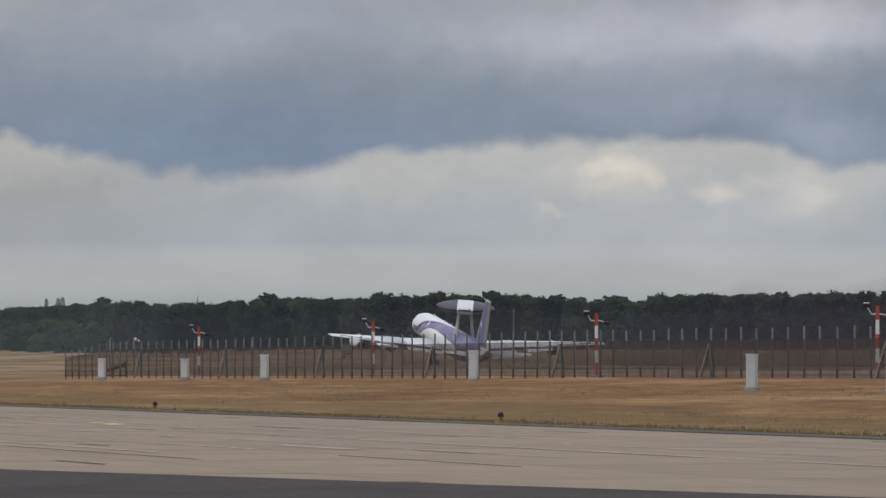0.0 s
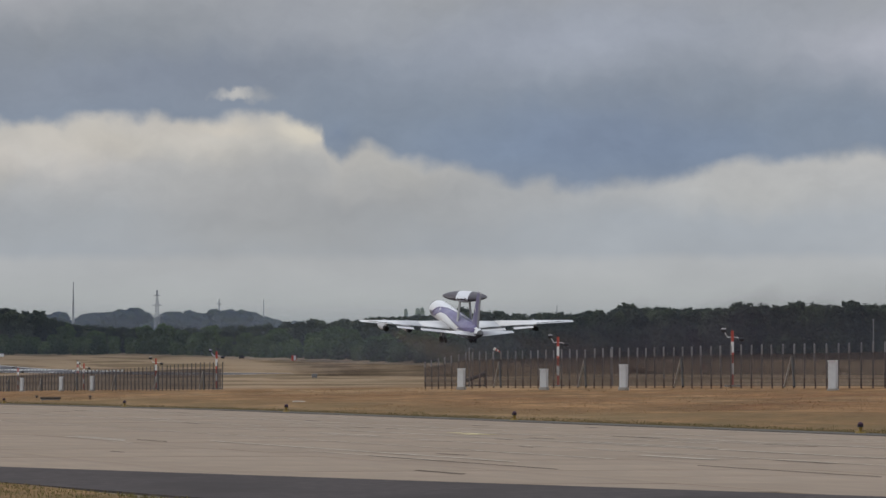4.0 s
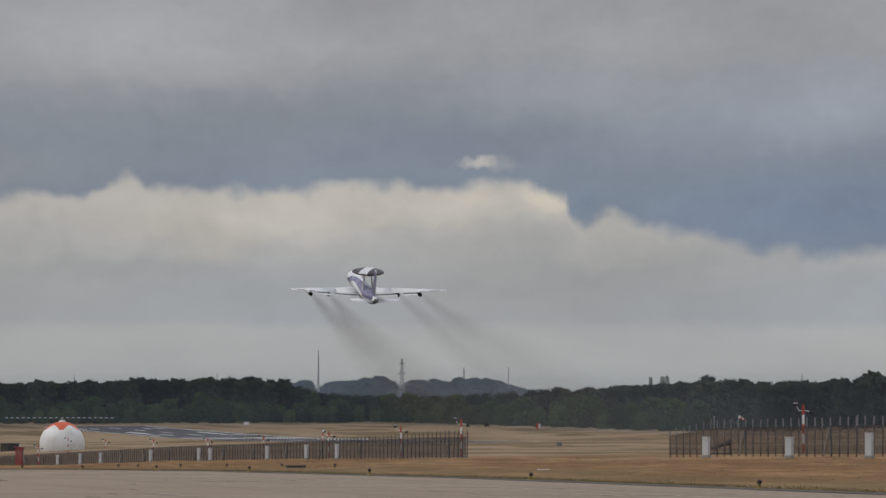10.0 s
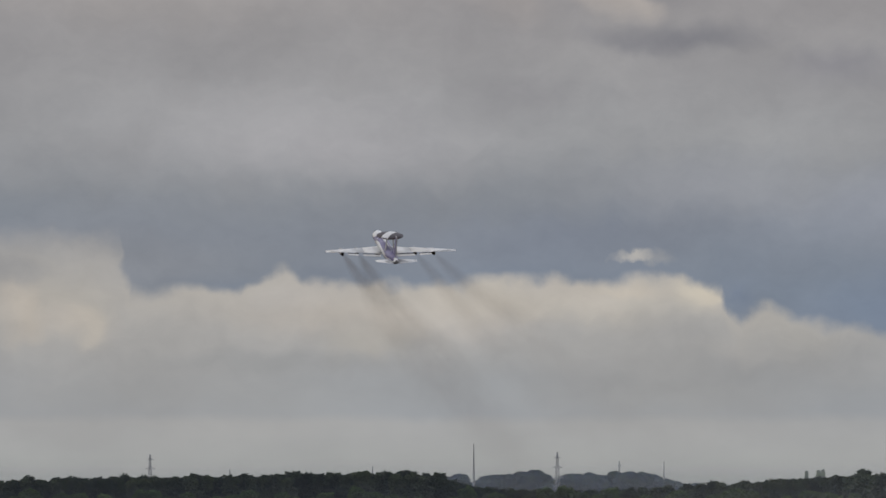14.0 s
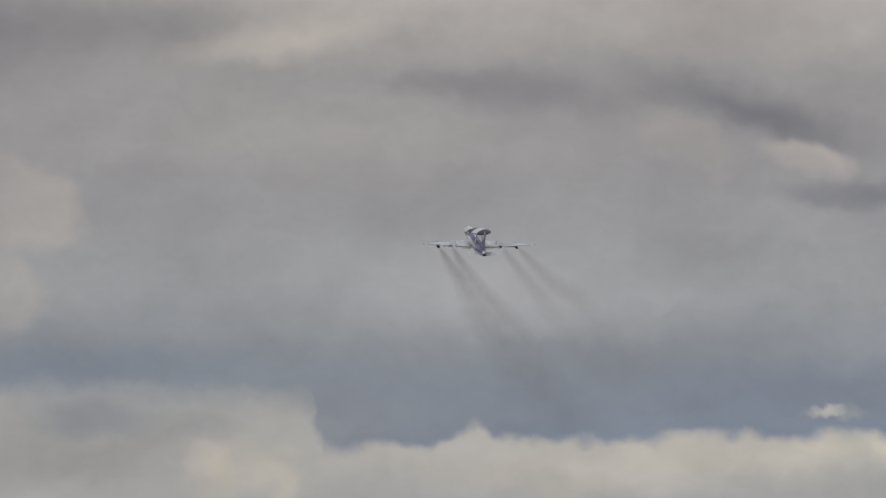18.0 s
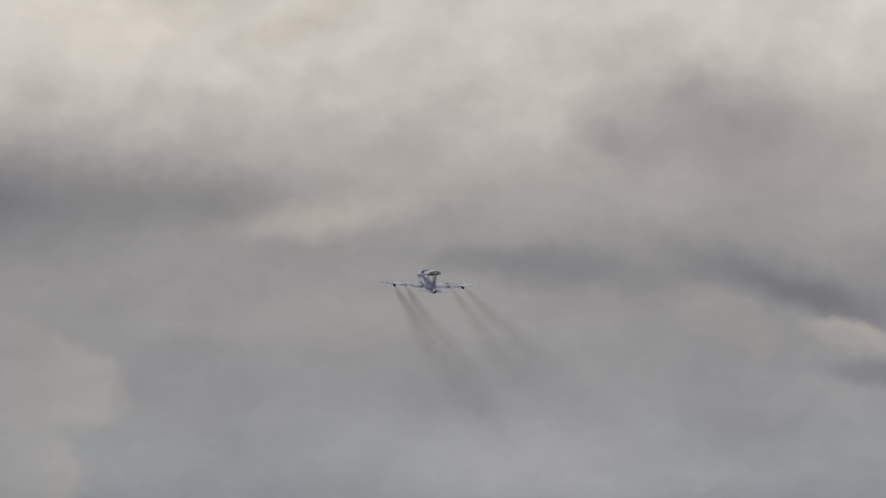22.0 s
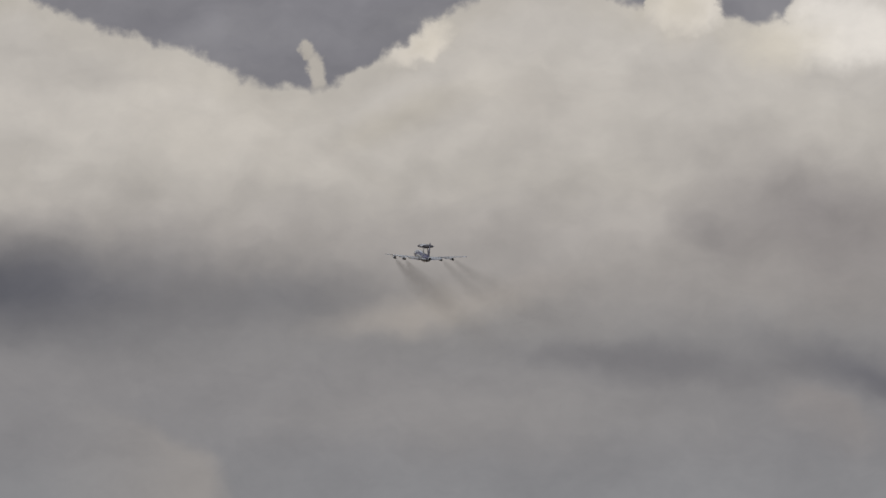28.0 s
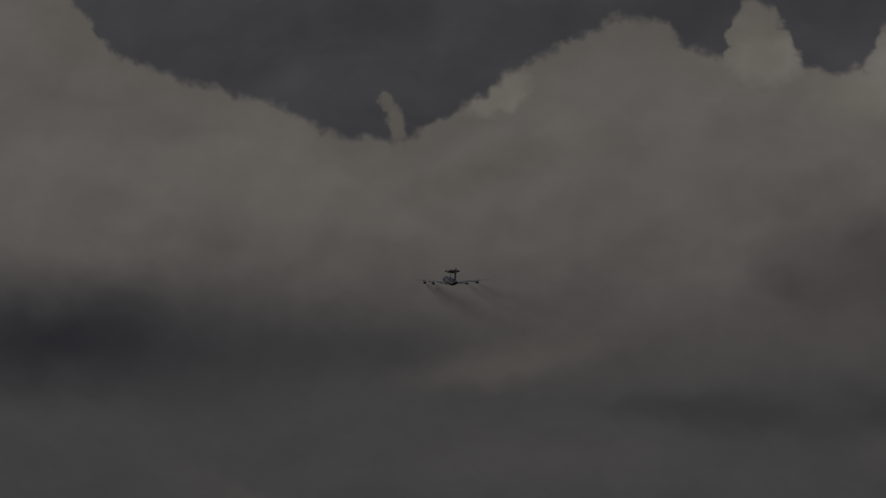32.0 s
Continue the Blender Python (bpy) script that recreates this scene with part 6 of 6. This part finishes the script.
def build_lines():
    def mark(d, s0, s1, wide, material=M_FADED, label="faded pale paint line on the concrete taxiway"):
        strip("painted_line", d - wide / 2, d + wide / 2, s0, s1, 0.022, material, label, "marking", 7, 1, thick=0.006)

    mark(41.2, 90, 200, 0.22)
    mark(41.2, 215, 420, 0.2)
    for i, (d, s0, s1) in enumerate(((38.0, 120, 190), (44.3, 118, 140), (44.3, 160, 225), (50.5, 150, 172), (50.5, 205, 300), (53.8, 180, 196), (34.5, 150, 240), (48.0, 260, 400), (31.0, 130, 170))):
        mark(d, s0, s1, 0.11 + 0.03 * (i % 3), label="thin pale sealed seam along the concrete taxiway")
    mark(43.3, 184.8, 191, 0.3, M_OCHRE, "short yellow guide mark on the concrete taxiway")
    mark(42.9, 184.8, 186.6, 0.8, M_OCHRE, "short yellow guide mark on the concrete taxiway")
    mark(46.5, 150, 178, 0.18)
    mark(46.5, 196, 262, 0.18)
    mark(52.0, 240, 262, 0.22)
    mark(49.3, 176, 186, 0.22)
    mark(36.5, 132, 139, 0.3)
    # short worn strokes and tar-filled cracks, scattered over the slabs
    rnd = random.Random(44)
    for _ in range(26):
        s = rnd.uniform(118, 330)
        mark(rnd.uniform(max(27.0, kerb(s) + 4), 56.0), s, s + rnd.uniform(3, 16), rnd.uniform(0.08, 0.2))
    for _ in range(34):
        s = rnd.uniform(112, 300)
        mark(rnd.uniform(max(24.0, kerb(s) + 1), 55.0), s, s + rnd.uniform(1.2, 7), rnd.uniform(0.04, 0.12), M_CRACK, "short tar-filled crack in the concrete taxiway")
    mark(29.6, 120, 140, 0.07, M_CRACK, "dark tar-filled crack along the taxiway")
    mark(33.9, 110, 124, 0.07, M_CRACK, "dark tar-filled crack along the taxiway")


def tuft_field(name, count, place, tall, material, label, seed):
    """Loose tufts of grass blades standing on the ground."""
    rnd = random.Random(seed)
    vs, fs = [], []
    for _ in range(count):
        d, s = place(rnd)
        p = spot(d, s, -0.04)
        for _ in range(5):
            a, h = rnd.uniform(0, 6.3), tall * rnd.uniform(0.5, 1.2)
            w = Vector((math.cos(a), math.sin(a), 0)) * h * 0.16
            lean = Vector((rnd.gauss(0, 0.35), rnd.gauss(0, 0.35), 1)) * h
            q = p + Vector((rnd.gauss(0, 0.13), rnd.gauss(0, 0.13), 0))
            i = len(vs)
            vs += [q - w, q + w, q + lean]
            fs.append((i, i + 1, i + 2))
    me = bpy.data.meshes.new(name)
    me.from_pydata(vs, [], fs)
    me.materials.append(material)
    tagged(part(name, me, None), label, "grass", "", "stuff")


def build_tufts():
    along = lambda rnd, a, b: a + (b - a) * rnd.random() ** 1.7
    tuft_field("verge_grass", 12000, lambda rnd: (56.5 + abs(rnd.gauss(0, 1.1)), along(rnd, 120, 640)), 0.11, M_GREENGRASS, "ragged green grass fringe along the taxiway's edge", 21)
    tuft_field("dry_tufts", 12000, lambda rnd: (rnd.uniform(60, 93), along(rnd, 140, 620)), 0.065, M_STRAW, "dry brown grass tufts between taxiway and fence", 22)
    tuft_field("near_grass", 7000, lambda rnd: (lambda s: (verge(s) - 0.9 - abs(rnd.gauss(0, 2.6)), s))(rnd.uniform(70, 190)), 0.085, M_NEARGRASS, "short green-brown grass beside the asphalt shoulder", 23)


build_slabs()
build_lines()
build_tufts()


# ---- what moves ----
def motions():
    walk(JET, [
        (0.0, pose(84.4, 887.1, 5.25, 8.5, 1.7, 9.3)), (0.5, pose(78.9, 919.6, 5.9, 8.4, 1.2, 9.9)), (1.0, pose(73.1, 952.5, 6.6, 8.4, 0.7, 10.2)),
        (1.5, pose(67.6, 985.7, 7.3, 8.4, 0.1, 10.7)), (2.0, pose(61.85, 1019.4, 8.0, 8.5, 0, 11.1)),
        (2.5, pose(55.7, 1053.3, 8.55, 8.6, -0.1, 10.8)), (3.0, pose(49.8, 1087.6, 9.4, 8.8, -0.3, 10.9)),
        (3.5, pose(43.4, 1122.3, 10.65, 8.9, -0.2, 10.7)), (5.5, pose(16.8, 1264.1, 17, 9.5, 0, 10.4)),
        (6.0, pose(9.4, 1300.3, 19.1, 9.8, 0.1, 10.3)), (6.5, pose(2.5, 1336.7, 21.42, 10.1, 0.2, 10.4)),
        (7.0, pose(-4.3, 1373.4, 23.62, 10.3, 0.3, 10.4)), (7.5, pose(-11, 1410.3, 25.9, 10.7, 0.4, 10.5)),
        (8.0, pose(-18.2, 1447.5, 28.7, 11.0, 0.5, 10.6)), (8.5, pose(-24.9, 1484.9, 32.0, 11.3, 0.5, 10.7)),
        (9.0, pose(-31.6, 1522.6, 35.5, 11.7, 0.5, 10.8)), (9.5, pose(-38.4, 1560.4, 39.6, 12.2, 0.4, 10.9)),
        (10.0, pose(-45.0, 1598.4, 44.5, 12.8, 0.2, 11.0)), (10.5, pose(-52.2, 1636.6, 49.9, 13.3, 0.1, 11.1)),
        (11.0, pose(-58.8, 1674.9, 55.7, 13.8, -0.0, 11.3)), (11.5, pose(-65.4, 1713.5, 62.0, 14.3, -0.2, 11.4)),
        (12.0, pose(-71.9, 1752.1, 68.2, 14.8, -0.5, 11.5)), (12.5, pose(-78.9, 1790.9, 75.1, 15.3, -0.7, 11.7)),
        (13.0, pose(-85.1, 1829.8, 82.1, 15.9, -0.9, 11.9)), (13.5, pose(-92.0, 1868.8, 89.9, 16.4, -1.0, 12.0)),
        (14.0, pose(-98.7, 1907.9, 98.3, 17.1, -1.1, 12.2)), (14.5, pose(-105.9, 1946.9, 107.6, 17.6, -1.3, 12.3)),
        (16.5, pose(-132.9, 2103.8, 147.2, 18.9, -0.8, 13.0)), (17.0, pose(-140.6, 2143.1, 157.1, 19.1, -0.7, 13.2)),
        (17.5, pose(-148.0, 2182.4, 167.5, 19.3, -0.4, 13.4)), (18.0, pose(-155.6, 2221.6, 178.6, 19.5, -0.1, 13.5)),
        (18.5, pose(-162.8, 2260.8, 189.4, 19.6, 0.2, 13.7)), (19.0, pose(-170.0, 2300.0, 201.0, 19.7, 0.5, 13.9)),
        (19.5, pose(-177.6, 2339.2, 211.8, 19.8, 0.7, 14.0)), (20.0, pose(-186.3, 2378.2, 223.3, 19.7, 0.8, 14.2)),
        (20.5, pose(-194.4, 2417.3, 233.7, 19.6, 1.0, 14.3)), (21.0, pose(-201.0, 2456.3, 245.6, 19.5, 1.1, 14.5)),
        (21.5, pose(-210.1, 2495.1, 256.2, 19.2, 1.1, 14.6)), (22.0, pose(-218.3, 2534.1, 266.0, 18.9, 1.0, 14.8)),
        (22.5, pose(-225.4, 2572.9, 277.4, 18.5, 1.0, 14.9)), (23.0, pose(-233.1, 2611.7, 286.8, 18.0, 1.0, 15.0)),
        (23.5, pose(-241.4, 2650.4, 296.2, 17.6, 0.9, 15.2)), (24.0, pose(-248.7, 2688.9, 306.8, 17.1, 0.9, 15.3)),
        (24.5, pose(-257.1, 2727.3, 316.3, 16.7, 0.9, 15.4)), (26.5, pose(-290.8, 2879.4, 354.6, 14.5, 0.9, 15.7)),
        (27.0, pose(-298.5, 2917.0, 363.9, 13.9, 0.8, 15.7)), (27.5, pose(-306.0, 2954.6, 372.8, 13.2, 0.6, 15.8)),
        (28.0, pose(-314.0, 2992.0, 380.5, 12.8, 0.5, 15.8)), (28.5, pose(-321.4, 3029.4, 387.7, 12.5, 0.0, 15.8)),
        (29.0, pose(-329.1, 3066.5, 394.8, 12.3, -0.4, 15.8)), (29.5, pose(-337.0, 3103.3, 402.0, 12.0, -0.9, 15.8)),
        (30.0, pose(-344.5, 3140.0, 409.0, 11.7, -1.2, 15.8)), (30.5, pose(-352.3, 3176.5, 415.0, 11.5, -1.6, 15.7)),
        (31.0, pose(-359.5, 3212.7, 421.6, 11.4, -1.9, 15.7)), (31.5, pose(-367.7, 3248.5, 428.1, 11.4, -1.7, 15.6)),
        (32.0, pose(-375.9, 3284.1, 433.8, 11.5, -1.5, 15.5)),
    ])
    walk(SMOKE, [
        (0.0, pose(84.1, 887.1, 5.2, 1.6, 0, 11.0)), (1.0, pose(73.1, 952.5, 6.5, 1.6, 0, 10.9)), (2.0, pose(61.7, 1019.4, 7.7, 1.7, 0, 10.8)),
        (3.0, pose(49.8, 1087.6, 9.3, 1.9, 0, 10.8)), (3.5, pose(43.4, 1122.3, 10.5, 2.1, 0, 10.7)), (5.5, pose(16.8, 1264.1, 16.7, 3.7, 0, 10.6)),
        (6.0, pose(9.4, 1300.3, 18.7, 4.2, 0, 10.5)), (7.0, pose(-4.3, 1373.4, 23.4, 5.3, 0, 10.4)), (8.0, pose(-18.2, 1447.5, 28.7, 6.3, 0, 10.4)),
        (9.0, pose(-31.6, 1522.6, 35.5, 7.4, 0, 10.3)), (10.0, pose(-45.0, 1598.4, 44.5, 8.3, 0, 10.2)),
        (11.0, pose(-58.8, 1674.9, 55.7, 9.3, 0, 10.3)), (12.0, pose(-71.9, 1752.1, 68.2, 10.2, 0, 10.4)),
        (13.0, pose(-85.1, 1829.8, 82.1, 11.2, 0, 10.4)), (14.0, pose(-98.7, 1907.9, 98.3, 11.7, 0, 10.5)),
        (14.5, pose(-105.9, 1946.9, 107.6, 11.9, 0, 10.6)), (16.5, pose(-132.9, 2103.8, 147.2, 12.9, 0, 10.7)),
        (17.0, pose(-140.6, 2143.1, 157.1, 13.2, 0, 10.8)), (18.0, pose(-155.6, 2221.6, 178.6, 13.6, 0, 10.8)),
        (19.0, pose(-170.0, 2300.0, 201.0, 14.0, 0, 10.9)), (20.0, pose(-186.3, 2378.2, 223.3, 14.4, 0, 11.0)),
        (21.0, pose(-201.0, 2456.3, 245.6, 14.8, 0, 11.1)), (22.0, pose(-218.3, 2534.1, 266.0, 14.8, 0, 11.2)),
        (23.0, pose(-233.1, 2611.7, 286.8, 14.8, 0, 11.2)), (24.0, pose(-248.7, 2688.9, 306.8, 14.8, 0, 11.3)),
        (24.5, pose(-257.1, 2727.3, 316.3, 14.4, 0, 11.4)), (26.5, pose(-290.8, 2879.4, 354.6, 13.0, 0, 11.5)),
        (27.0, pose(-298.5, 2917.0, 363.9, 12.6, 0, 11.6)), (28.0, pose(-314.0, 2992.0, 380.5, 11.8, 0, 11.7)),
        (29.0, pose(-329.1, 3066.5, 394.8, 11.0, 0, 11.8)), (30.0, pose(-344.5, 3140.0, 409.0, 10.2, 0, 11.8)),
        (31.0, pose(-359.5, 3212.7, 421.6, 9.5, 0, 11.9)), (32.0, pose(-375.9, 3284.1, 433.8, 9.2, 0, 12.0)),
    ])
    # the haze drifts on along the runway and settles
    walk(DUST, [(0.0, pose(84, 880, 0.2, 0, 0, 11)), (3.0, pose(50, 1085, 1.0, 0, 0, 11)), (6.0, pose(12, 1285, 5.0, 0, 0, 11)), (7.5, pose(6, 1315, 1.0, 0, 0, 11)),
                (9.0, pose(4, 1325, -8.0, 0, 0, 11)), (12.0, pose(2, 1335, -20.0, 0, 0, 11)), (32.0, pose(0, 1340, -21.0, 0, 0, 11))])
    # the wheels fold inwards after take-off
    for gear, sgn, at in GEARS:
        walk(gear, [(0.0, pose(*at)), (5.4, pose(*at)), (6.0, pose(*at, 0, -sgn * -14, 0)), (7.0, pose(*at, 0, -sgn * -48, 0)),
                    (8.0, pose(at[0], at[1], at[2] + 0.45, 0, -sgn * -88, 0)), (32.0, pose(at[0], at[1], at[2] + 0.45, 0, -sgn * -88, 0))])
    walk(NOSE, [(0.0, pose(0, 17.0, -1.9)), (4.6, pose(0, 17.0, -1.9)), (6.0, pose(0, 17.0, -1.7, 60)), (7.0, pose(0, 17.0, -1.2, 88)), (32.0, pose(0, 17.0, -1.2, 88))])
    # the dome turns slowly
    walk(DOME, [(0.0, pose(0, -6.8, 6.30, 0, 0, 74.0)), (8.0, pose(0, -6.8, 6.30, 0, 0, 63.6)), (16.0, pose(0, -6.8, 6.30, 0, 0, 53.2)), (24.0, pose(0, -6.8, 6.30, 0, 0, 42.8)), (32.0, pose(0, -6.8, 6.30, 0, 0, 32.4))])


motions()
